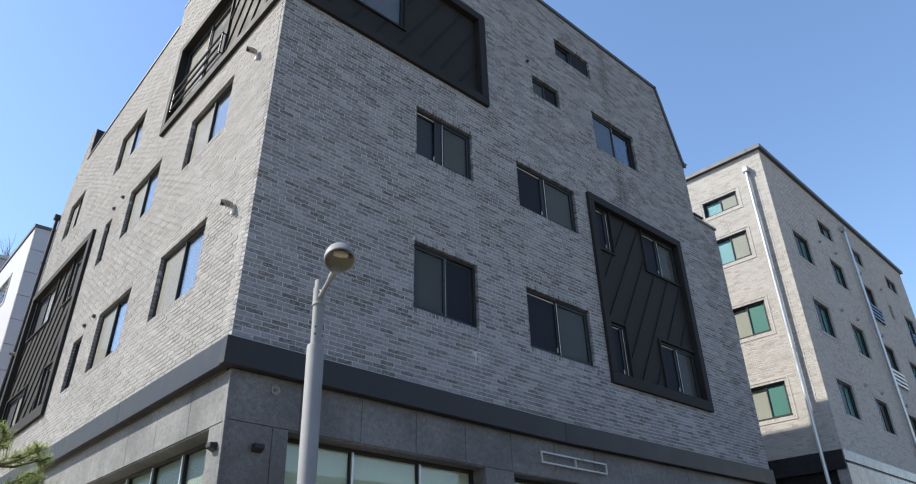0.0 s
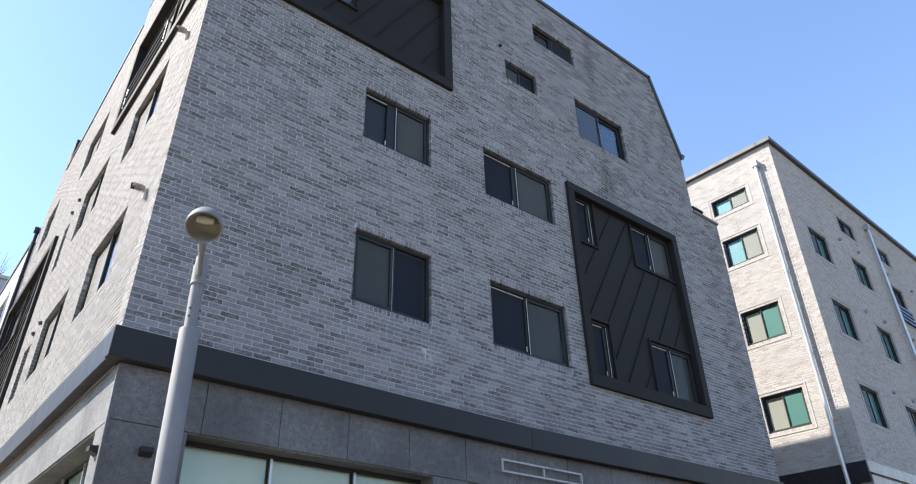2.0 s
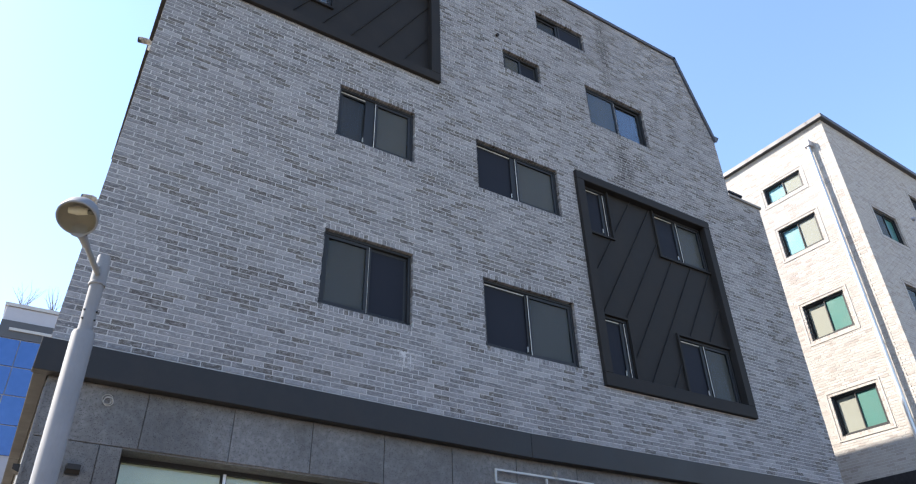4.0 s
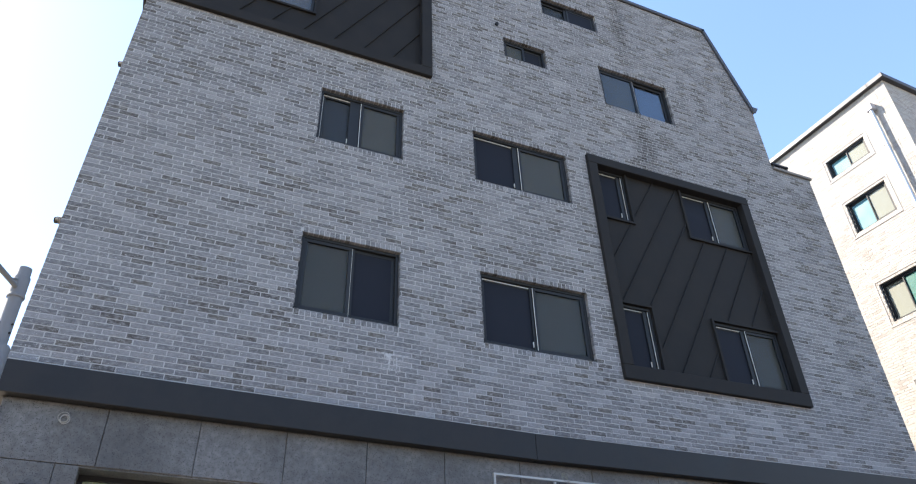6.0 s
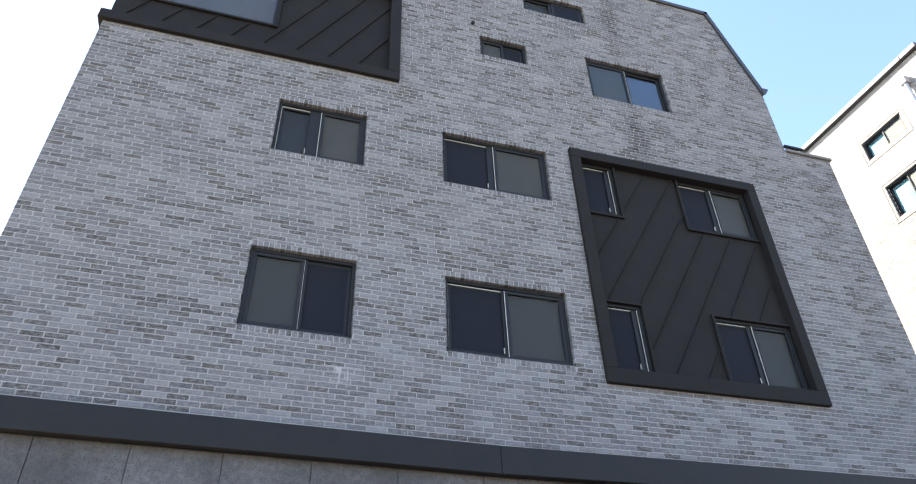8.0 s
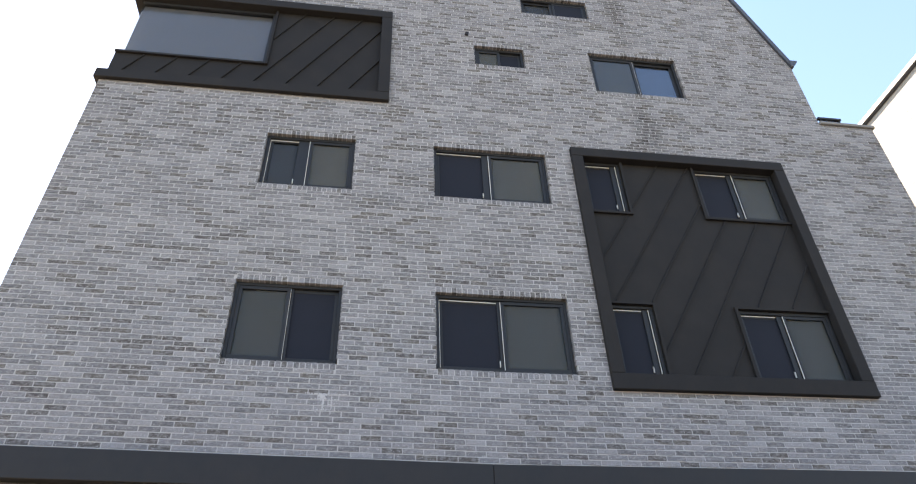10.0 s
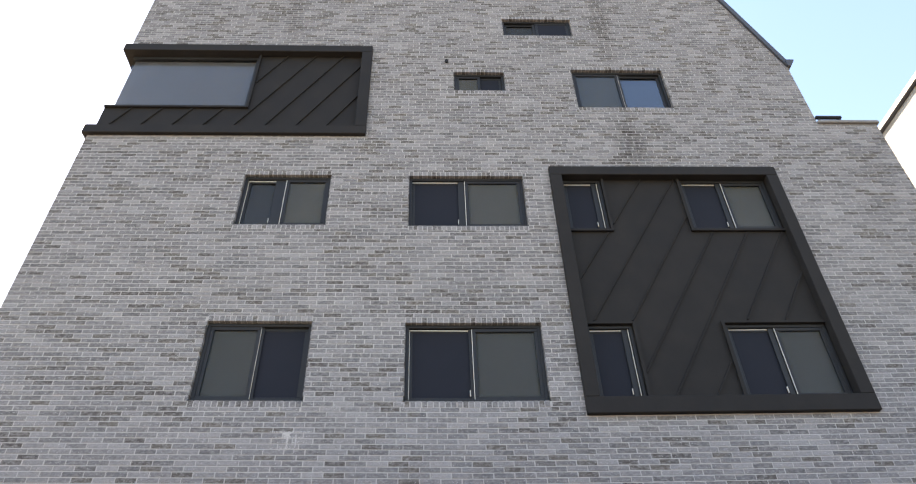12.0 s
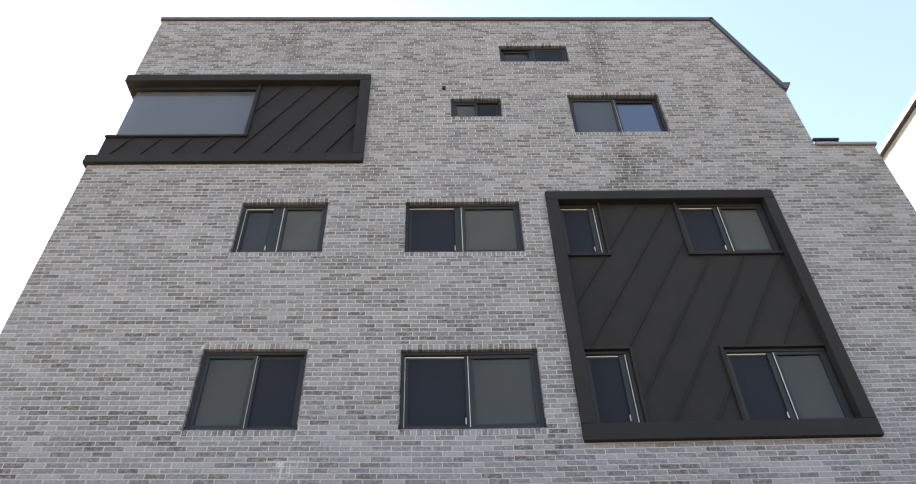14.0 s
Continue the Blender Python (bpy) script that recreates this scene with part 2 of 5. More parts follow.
n_ = Nodes("pine_needles")
c_ = n_.ramp(n_.add("ShaderNodeNewGeometry").outputs["Random Per Island"], [(0.0, (0.10, 0.14, 0.05)), (0.5, (0.22, 0.27, 0.09)), (1.0, (0.36, 0.40, 0.18))])
M_NEEDLE = n_.finish(c_, 0.6)
t_ = n_.add("ShaderNodeBsdfTranslucent")
m_ = n_.add("ShaderNodeMixShader", Fac=0.5)
n_.link(c_, t_.inputs["Color"])
n_.link(n_.out.inputs[0].links[0].from_socket, m_.inputs[1])
n_.link(t_.outputs[0], m_.inputs[2])
n_.link(m_.outputs[0], n_.out.inputs[0])

# ---- building helpers ----
HOME = {}


def thing(name, at, label, category, group="", kind=""):
    """An Empty at the base of a thing; its parts are given in world places."""
    ob = new(name)
    ob.empty_display_size = 0.2
    ob.location = at
    HOME[ob] = Vector(at)
    return tagged(ob, label, category, group, kind)


def adopt(ob, parent):
    ob.parent = parent
    if parent in HOME:
        ob.matrix_parent_inverse = Matrix.Translation(-HOME[parent])


def part(name, bm, material, parent=None, label="", smooth=False):
    """Links a bmesh as one mesh object under a thing or a part."""
    bmesh.ops.recalc_face_normals(bm, faces=bm.faces)
    me = bpy.data.meshes.new(name)
    bm.to_mesh(me)
    bm.free()
    return part_mesh(name, me, material, parent, label, smooth)


def part_mesh(name, me, material, parent=None, label="", smooth=False):
    me.materials.append(material)
    if smooth:
        me.polygons.foreach_set("use_smooth", [True] * len(me.polygons))
        me.set_sharp_from_angle(angle=radians(35))
    ob = new(name, me)
    if parent:
        adopt(ob, parent)
    if label:
        tagged(ob, label)
    return ob


def box(bm, fm, u0, u1, d0, d1, z0, z1, bevel=0.0):
    """A box in the coordinates of a facade: u along it, d inwards, z up."""
    vs = [bm.verts.new(fm(u, d, z)) for z in (z0, z1) for u, d in ((u0, d0), (u1, d0), (u1, d1), (u0, d1))]
    fs = [bm.faces.new([vs[i] for i in q]) for q in ((3, 2, 1, 0), (4, 5, 6, 7), (0, 1, 5, 4), (1, 2, 6, 5), (2, 3, 7, 6), (3, 0, 4, 7))]
    if bevel:
        es = list({e for f in fs for e in f.edges})
        bmesh.ops.bevel(bm, geom=es, offset=bevel, segments=1, affect="EDGES", clamp_overlap=True)
    return bm


def one_box(name, material, parent, fm, u0, u1, d0, d1, z0, z1, bevel=0.0, label=""):
    return part(name, box(bmesh.new(), fm, u0, u1, d0, d1, z0, z1, bevel), material, parent, label)


def plain(u, d, z):
    return Vector((u, d, z))


def bar(bm, a, b, radius, sides=12, radius2=None, caps=True):
    """A round bar from a to b."""
    a, b = Vector(a), Vector(b)
    turn = (b - a).to_track_quat("Z", "Y").to_matrix()
    rings = []
    for p, r in ((a, radius), (b, radius if radius2 is None else radius2)):
        rings.append([bm.verts.new(p + turn @ Vector((r * math.cos(k * math.tau / sides), r * math.sin(k * math.tau / sides), 0))) for k in range(sides)])
    for k in range(sides):
        bm.faces.new((rings[0][k], rings[0][(k + 1) % sides], rings[1][(k + 1) % sides], rings[1][k]))
    if caps:
        bm.faces.new(rings[0][::-1])
        bm.faces.new(rings[1])
    return bm


def lathe(bm, base, axis, profile, sides=24):
    """A turned shape: profile of (radius, height) along axis from base."""
    base, axis = Vector(base), Vector(axis).normalized()
    turn = axis.to_track_quat("Z", "Y").to_matrix()
    rings = []
    for r, h in profile:
        rings.append([bm.verts.new(base + turn @ Vector((r * math.cos(k * math.tau / sides), r * math.sin(k * math.tau / sides), h))) for k in range(sides)])
    for lo, hi in zip(rings, rings[1:]):
        for k in range(sides):
            bm.faces.new((lo[k], lo[(k + 1) % sides], hi[(k + 1) % sides], hi[k]))
    return bm


# Facade coordinates. The main front runs along x, the main side along y, tilted to fit the camera's view.
FRONT_Y, CORNER_X, VIEW_TILT, SKEW = 7.445, 3.115, 0.033, 0.014
NB = Matrix.Translation((21.62, 7.30, 0)) @ Matrix.Rotation(radians(1.9), 4, "Z")


def side_x(z):
    return CORNER_X + VIEW_TILT * (z - 5.0)


def view_rise(u, z):
    """How far the front's courses are raised towards the corner, low down, to fit the camera's view."""
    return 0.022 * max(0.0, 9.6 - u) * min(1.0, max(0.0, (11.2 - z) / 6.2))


def view_lean(u, z):
    """How far the front is tilted over towards its corner to fit the camera's view."""
    return VIEW_TILT * min(1.0, max(0.0, (8.9 - u) / 5.785)) * (max(z, 4.0) - 5.0)


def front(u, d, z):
    return Vector((u + view_lean(u, z), FRONT_Y + d, z + view_rise(u, z)))


def side(u, d, z):
    return Vector((side_x(z) + SKEW * (u - 7.4) + d, u, z))


def n_front(u, d, z):
    return NB @ Vector((u, d, z))


def n_side(u, d, z):
    return NB @ Vector((d, u, z))


def wall_sheet(name, fm, u0, u1, z0, z1, holes, d0, d1, material, parent, cuts=(), label=""):
    """A thick wall with real openings. cuts: (u, z, nu, nz): what lies beyond that line goes."""
    us = sorted({u0, u1, *[h[0] for h in holes], *[h[1] for h in holes]})
    zs = sorted({z0, z1, *[h[2] for h in holes], *[h[3] for h in holes]})
    us, zs = [u for u in us if u0 <= u <= u1], [z for z in zs if z0 <= z <= z1]
    bm = bmesh.new()
    grid = {}

    def vert(i, j):
        if (i, j) not in grid:
            grid[i, j] = bm.verts.new((us[i], 0, zs[j]))
        return grid[i, j]

    for i in range(len(us) - 1):
        for j in range(len(zs) - 1):
            cu, cz = (us[i] + us[i + 1]) / 2, (zs[j] + zs[j + 1]) / 2
            if not any(h[0] < cu < h[1] and h[2] < cz < h[3] for h in holes):
                bm.faces.new((vert(i, j), vert(i + 1, j), vert(i + 1, j + 1), vert(i, j + 1)))
    for u, z, nu, nz in cuts:
        bmesh.ops.bisect_plane(bm, geom=bm.verts[:] + bm.edges[:] + bm.faces[:], plane_co=(u, 0, z), plane_no=(nu, 0, nz), clear_outer=True)
    more = bmesh.ops.extrude_face_region(bm, geom=bm.faces[:])["geom"]
    back = {v for v in more if isinstance(v, bmesh.types.BMVert)}
    for v in bm.verts:
        v.co = fm(v.co.x, d1 if v in back else d0, v.co.z)
    return part(name, bm, material, parent, label)


def lay_bricks(u0, u1, z0, z1, holes, length, course, joint, seed, soldier=0.095, lo=None, hi=None, ragged=True):
    """The brick faces of a wall as rectangles: a ragged running bond, with upright bricks over and under the openings."""
    rng = random.Random(seed)
    out, blocked = [], []
    for a, b, c, e, trim in holes:
        if trim:
            k = max(1, round((b - a) / 0.0735))
            w = (b - a) / k
            for lo_z, hi_z in ((c - soldier, c), (e, e + soldier)):
                for i in range(k):
                    out.append((a + i * w + joint / 2, a + (i + 1) * w - joint / 2, lo_z + joint * 0.4, hi_z - joint * 0.4))
            blocked.append((a - joint / 2, b + joint / 2, c - soldier - joint * 0.3, c))
            blocked.append((a - joint / 2, b + joint / 2, e, e + soldier + joint * 0.3))
            blocked.append((a, b, c, e))
        else:
            blocked.append((a, b, c, e))
    z, row, shift = z0, 0, 0.0
    while z < z1 - 0.02:
        top = min(z + course - joint, z1)
        mid = (z + top) / 2
        shift = (shift + length * (rng.choice((0.5, 0.5, 0.5, 0.34, 0.62)) if ragged else 0.5)) % length
        left = max(u0, lo(mid)) if lo else u0
        right = min(u1, hi(mid)) if hi else u1
        u = left - shift
        if 0 < shift and length - shift < 0.07:
            u += length
            shift_first = True
        else:
            shift_first = False
        while u < right:
            a, b = (left if shift_first else max(u, left)), min(u + length - joint + rng.uniform(-0.003, 0.003), right)
            shift_first = False
            pieces = [(a, b, z, top)]
            for p, q, r, s in blocked:
                nxt = []
                for a2, b2, c2, e2 in pieces:
                    if b2 <= p or a2 >= q or e2 <= r or c2 >= s:
                        nxt.append((a2, b2, c2, e2))
                        continue
                    if p - a2 > 0.02:
                        nxt.append((a2, p, c2, e2))
                    if b2 - q > 0.02:
                        nxt.append((q, b2, c2, e2))
                    ia, ib = max(a2, p), min(b2, q)
                    if r - c2 > 0.015:
                        nxt.append((ia, ib, c2, r))
                    if e2 - s > 0.015:
                        nxt.append((ia, ib, s, e2))
                pieces = nxt
            out += [p for p in pieces if p[1] - p[0] > 0.018]
            u += length
        z += course
        row += 1
    return out


CHAMFER = 0.0015


def brick_mesh(name, fm, rects, depth, seed, mirrored, proud=(0.0022, 0.0048)):
    """All the given bricks as one mesh: chamfered, uneven in depth."""
    rng = random.Random(seed)
    verts, faces = [], []
    quads = ((0, 1, 2, 3), (4, 5, 1, 0), (5, 6, 2, 1), (6, 7, 3, 2), (7, 4, 0, 3), (8, 9, 5, 4), (9, 10, 6, 5), (10, 11, 7, 6), (11, 8, 4, 7))
    for a, b, c, e in rects:
        d = -rng.uniform(*proud)
        t = [rng.uniform(-0.0004, 0.0004) for _ in range(4)]
        base = len(verts)
        k = CHAMFER
        for (u, z), w in zip(((a + k, c + k), (b - k, c + k), (b - k, e - k), (a + k, e - k)), t):
            verts.append(fm(u, d + w, z))
        for u, z in ((a, c), (b, c), (b, e), (a, e)):
            verts.append(fm(u, d + k, z))
        for u, z in ((a, c), (b, c), (b, e), (a, e)):
            verts.append(fm(u, depth, z))
        faces += [tuple(base + i for i in (q if not mirrored else q[::-1])) for q in quads]
    me = bpy.data.meshes.new(name)
    me.from_pydata([tuple(v) for v in verts], [], faces)
    return me


def seams(parent, fm, u0, u1, z0, z1, holes, at_u, at_z, step, rise, d, height, width, flip=1):
    """Slanting standing seams on a metal panel, each a part, stopped at its windows. rise: dz per du."""
    w = width / 2
    for k in range(-40, 40):
        pts = []
        m = 160
        for i in range(m + 1):
            z = z0 + (z1 - z0) * i / m
            u = at_u + k * step + flip * (z - at_z) / rise
            ok = u0 + 0.01 < u < u1 - 0.01 and not any(h[0] - 0.05 < u < h[1] + 0.05 and h[2] - 0.05 < z < h[3] + 0.05 for h in holes)
            if ok:
                pts.append((u, z))
            if (not ok or i == m) and pts:
                if len(pts) > 5:
                    bm = bmesh.new()
                    vs = []
                    for u2, z2 in (pts[0], pts[-1]):
                        for du, dd in ((-w, d), (-w * 0.7, d - height), (w * 0.7, d - height), (w, d)):
                            vs.append(bm.verts.new(fm(u2 + du, dd, z2)))
                    for q in ((0, 1, 5, 4), (1, 2, 6, 5), (2, 3, 7, 6), (0, 3, 2, 1), (4, 5, 6, 7)):
                        bm.faces.new([vs[j] for j in q])
                    part("seam", bm, M_BAY, parent)
                pts = []


def ring(bm, fm, u0, u1, d0, d1, z0, z1, w, bevel=0.0, wb=None):
    """A rectangular frame of four butted bars."""
    wb = wb or w
    box(bm, fm, u0, u1, d0, d1, z1 - w, z1, bevel)
    box(bm, fm, u0, u1, d0, d1, z0, z0 + wb, bevel)
    box(bm, fm, u0, u0 + w, d0, d1, z0 + wb, z1 - w, bevel)
    box(bm, fm, u1 - w, u1, d0, d1, z0 + wb, z1 - w, bevel)
    return bm


def pane(fm, u0, u1, d, z0, z1, parent, material=None):
    ob = one_box("pane", material or M_GLASS, parent, fm, u0, u1, d, d + 0.008, z0, z1)
    ob.visible_shadow = False
    return ob


def sliding_window(parent, fm, u0, u1, z0, z1, d, fills, strip=True, label="", material=None, sashw=0.05, glass=None, style=None, slim=False):
    """A frame with sliding sashes. fills: what hangs behind each pane: a material or None for an insect screen.
    style: (which half slides open, how much of the pushed-back inner sash shows, where pale strips run)."""
    mat = material or M_FRAME
    w = 0.022 if slim else 0.045
    win = part("window", ring(bmesh.new(), fm, u0, u1, d, d + 0.13, z0, z1, w, 0.004), mat, parent, label)
    n = len(fills)
    opens, inner, strips = style or (0 if fills[0] in (None, M_PANE_BACKING) else 1, 0.03, "top" if strip else "none")
    lo, hi = z0 + w, z1 - w
    cut = (u0 + u1) / 2 if n == 2 else (u1 - w)
    for i, fill in enumerate(fills):
        a, b = (u0 + w, u1 - w) if n == 1 else ((u0 + w, cut + 0.02) if i == 0 else (cut - 0.02, u1 - w))
        g = glass[i % len(glass)] if isinstance(glass, tuple) else glass
        sliding = n == 1 or i == opens
        back = (0.022 if sliding else 0.004) if slim else (0.05 if sliding else 0.012)
        sash = part("sash", ring(bmesh.new(), fm, a, b, d + back, d + back + 0.034, lo, hi, sashw, 0.004), mat, win)
        pane(fm, a + sashw, b - sashw, d + back + 0.014, lo + sashw, hi - sashw, win, g)
        # here a curtain is an added backing that greys the pane's reflection
        curtain = fill is M_PANE_BACKING
        if fill is not None and not curtain:
            one_box("blind", fill, win, fm, a + sashw * 0.5, b - sashw * 0.5, d + back + (0.024 if slim else 0.036), d + back + (0.027 if slim else 0.039), lo, hi)
        elif glass is None:
            one_box("curtain" if curtain else "insect_screen", M_PANE_BACKING if curtain else M_SCREEN, win, fm, a + sashw, b - sashw, d + back + 0.006, d + back + 0.010, lo + sashw, hi - sashw)
        else:
            one_box("curtain" if curtain else "insect_screen", M_PANE_BACKING if curtain else M_SCREEN, win, fm, a + sashw * 0.6, b - sashw * 0.6, d + back + 0.05, d + back + 0.053, lo, hi)
        if not sliding or strips == "none":
            if n == 2 and sliding and inner > 0.05:
                e = b - 0.02 if i == 0 else a + 0.02
                one_box("inner_stile", mat, win, fm, e - inner, e, d + 0.03, d + 0.048, lo, hi, 0.003)
            continue
        # the edge at which the sliding half meets the fixed one, with its pale seal, and the pushed-back inner sash
        edge = b if n == 1 else (cut - 0.024 if i == 0 else cut + 0.024)
        way = -1 if (n == 1 or i == 0) else 1
        if n == 1:
            edge = b - 0.022
        if opens == 0:
            one_box("weather_strip", M_STRIP, win, fm, edge - 0.004, edge + 0.004, d + 0.002, d + 0.011, lo + 0.01, hi - 0.015)
        else:
            one_box("weather_strip", M_STRIP, win, fm, cut + 0.0205, cut + 0.0245, d + 0.014, d + 0.027, lo + 0.01, hi - 0.015)
        s0, s1 = sorted((edge + way * 0.008, edge + way * (0.008 + inner)))
        one_box("inner_stile", mat, win, fm, s0, s1, d + 0.026, d + 0.046, lo, hi, 0.003)
        if "top" in strips:
            one_box("weather_strip", M_STRIP, win, fm, a + 0.006, s0 - 0.004, d + 0.034, d + 0.046, hi - 0.024, hi - 0.012)
            hx = s0 - 0.004
            one_box("handle", M_STRIP, win, fm, hx - 0.012, hx, d + 0.022, d + 0.046, lo + 0.06, lo + 0.15, 0.004)
        if "left" in strips:
            one_box("weather_strip", M_STRIP, win, fm, a + 0.004, a + 0.012, d + 0.038, d + 0.046, lo + 0.01, hi - 0.03)
    return win


# ---- ground ----
bm = bmesh.new()
box(bm, plain, -600, 600, -600, 600, -0.5, -0.15)
tagged(part("ground", bm, M_SOIL), "dry bare earth stretching to the horizon", "ground", kind="structure")
tagged(one_box("road", M_ASPHALT, None, plain, -80, 90, -7.0, 2.4, -0.149, -0.13), "grey asphalt street in front of the buildings", "road", kind="structure")
tagged(one_box("pavement", M_PAVING, None, plain, -6.0, 60, 2.4, 7.3, -0.149, 0.0, 0.02), "pale concrete pavement along the buildings", "pavement", kind="structure")
tagged(one_box("pavement_side", M_PAVING, None, plain, -6.0, 3.0, 7.3, 30, -0.149, -0.003, 0.02), "pale concrete pavement beside the corner building", "pavement", kind="structure")

# ---- the corner building ----
HOUSE = thing("apartment_building", (10, 14, 0), "grey brick apartment building with black metal bays and slanting roof", "building")
TOP, BAND0, BAND1 = 15.47, 4.43, 4.78
SIDE_BAND0, SIDE_BAND1 = 4.575, 4.925
RIGHT, SHOULDER, LEDGE = 17.0, 15.93, 11.36
DEPTH = 21.5


def roof_u(z):
    """The right edge of the front wall at a height."""
    if z < LEDGE:
        return RIGHT
    if z < 13.1:
        return SHOULDER
    return SHOULDER - (z - 13.1) * (SHOULDER - 15.2) / (TOP - 13.1)


STEP_U, END_U, EAVE0, EAVE1, END_TOP = 13.4, 19.95, 14.82, 14.45, 15.62


def far_y(z):
    """The slanting far end of the side wall."""
    return DEPTH - 0.42 * max(0.0, z - 13.1)


def roof_y(z):
    """The far edge of the side wall at a height."""
    if z < EAVE1:
        return far_y(z)
    if z > EAVE0:
        return STEP_U
    return END_U - (z - EAVE1) * (END_U - STEP_U) / (EAVE0 - EAVE1)


# u0, u1, z0, z1, fills, style: (opening half, width of the inner stile, pale strips)
FRONT_WINDOWS = [
    (5.985, 7.39, 8.98, 10.04, (M_SCREEN_GREY, M_BLIND_SOFT), (0, 0.17, "top left")),
    (8.68, 10.52, 8.967, 10.028, (None, M_BLIND_SOFT), (0, 0.10, "top")),
    (5.97, 7.388, 6.025, 7.21, (M_BLIND, None), (1, 0.03, "")),
    (8.67, 10.52, 6.03, 7.193, (None, M_BLIND), (0, 0.035, "top left")),
    (11.69, 13.42, 11.79, 12.87, (M_BLIND_SOFT, None), (1, 0.03, "")),
    (10.50, 11.88, 13.985, 14.535, (M_SCREEN_GREY, None), (0, 0.08, "none")),
    (9.48, 10.41, 12.245, 12.77, (M_BLIND_SOFT, None), (1, 0.03, "none")),
]
# the near pane's pale backing is added to grey its blue sky reflection
SIDE_WINDOWS = [
    (9.05, 10.83, 6.21, 7.39, (M_PANE_BACKING, M_BLIND_WARM)),
    (9.08, 10.81, 9.18, 10.32, (M_PANE_BACKING, M_BLIND_WARM)),
    (12.20, 13.90, 9.07, 10.25, (M_PANE_BACKING, M_BLIND_WARM)),
    (12.15, 13.86, 6.15, 7.34, (M_PANE_BACKING, M_BLIND_WARM)),
    (14.75, 15.36, 6.12, 7.20, (M_SCREEN,)),
    (14.95, 15.40, 9.00, 10.10, (M_SCREEN,)),
    (14.45, 16.08, 11.82, 12.97, (M_PANE_BACKING, M_BLIND_WARM)),
    (18.83, 20.15, 11.66, 12.82, (M_PANE_BACKING, M_BLIND_WARM)),
]
BAY_F = (10.96, 14.73, 5.81, 10.20)
BAY_G = (3.0, 7.90, 10.98, 13.47)
BAY_GS = (7.3, 12.60, 10.98, 13.47)
BAY_L = (16.20, 21.30, 5.86, 10.34)


def grow(h, g):
    return (h[0] - g, h[1] + g, h[2] - g, h[3] + g)


# thick backing walls, with the mortar face
F_HOLES = [grow(w[:4], 0.013) for w in FRONT_WINDOWS] + [grow(BAY_F, -0.06), (2.9, BAY_G[1] - 0.06, BAY_G[2] + 0.06, BAY_G[3] - 0.06)]
S_HOLES = [grow(w[:4], 0.013) for w in SIDE_WINDOWS] + [grow(BAY_L, -0.06), (FRONT_Y + 0.315, BAY_GS[1] - 0.06, BAY_GS[2] + 0.06, BAY_GS[3] - 0.06)]
slope = Vector((TOP - 13.1, 0, SHOULDER - 15.2)).normalized()
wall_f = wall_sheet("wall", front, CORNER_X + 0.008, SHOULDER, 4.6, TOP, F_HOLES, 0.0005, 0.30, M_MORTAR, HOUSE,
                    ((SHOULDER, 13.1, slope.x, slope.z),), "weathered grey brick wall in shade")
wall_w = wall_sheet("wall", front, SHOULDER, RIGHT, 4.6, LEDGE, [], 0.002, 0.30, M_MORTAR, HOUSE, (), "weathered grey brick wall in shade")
wall_s = wall_sheet("wall", side, FRONT_Y + 0.31, DEPTH, 4.6, EAVE1, S_HOLES, 0.0022, 0.30, M_MORTAR, HOUSE, ((DEPTH, 13.1, 1, 0.42),), "sunlit grey brick side wall")
wall_sheet("wall", side, FRONT_Y + 0.31, STEP_U, EAVE1, TOP, [], 0.002, 0.30, M_MORTAR, HOUSE, (), "sunlit grey brick parapet")
s2 = Vector((EAVE0 - EAVE1, 0, END_U - STEP_U)).normalized()
wall_sheet("wall", side, STEP_U, END_U, EAVE1, EAVE0, [], 0.002, 0.30, M_MORTAR, HOUSE, ((END_U, EAVE1, s2.x, s2.z),), "sunlit grey brick parapet")
# closing walls behind, and the roof
one_box("wall", M_MORTAR, HOUSE, plain, 3.75, SHOULDER, DEPTH - 0.25, DEPTH, 0.0, 13.0)
one_box("wall", M_MORTAR, HOUSE, plain, SHOULDER, RIGHT, DEPTH - 0.25, DEPTH, 0.0, 11.3)
one_box("wall", M_MORTAR, HOUSE, plain, RIGHT - 0.28, RIGHT - 0.02, FRONT_Y + 0.31, DEPTH, 4.6, LEDGE - 0.1)
one_box("wall", M_PLASTER, HOUSE, plain, SHOULDER - 0.28, SHOULDER - 0.02, FRONT_Y + 0.31, DEPTH, LEDGE, 13.0)
one_box("floor_slab", M_PLASTER, HOUSE, plain, 3.5, RIGHT - 0.3, FRONT_Y + 0.32, DEPTH - 0.3, 4.6, 4.8)
one_box("floor_slab", M_PLASTER, HOUSE, plain, 3.7, RIGHT - 0.3, FRONT_Y + 0.6, DEPTH - 0.3, 7.75, 7.95)
one_box("floor_slab", M_PLASTER, HOUSE, plain, 3.8, RIGHT - 0.3, FRONT_Y + 0.6, DEPTH - 0.3, 10.55, 10.75)
one_box("partition", M_PLASTER, HOUSE, plain, 3.8, RIGHT - 0.3, FRONT_Y + 3.6, FRONT_Y + 3.75, 4.85, 13.2)
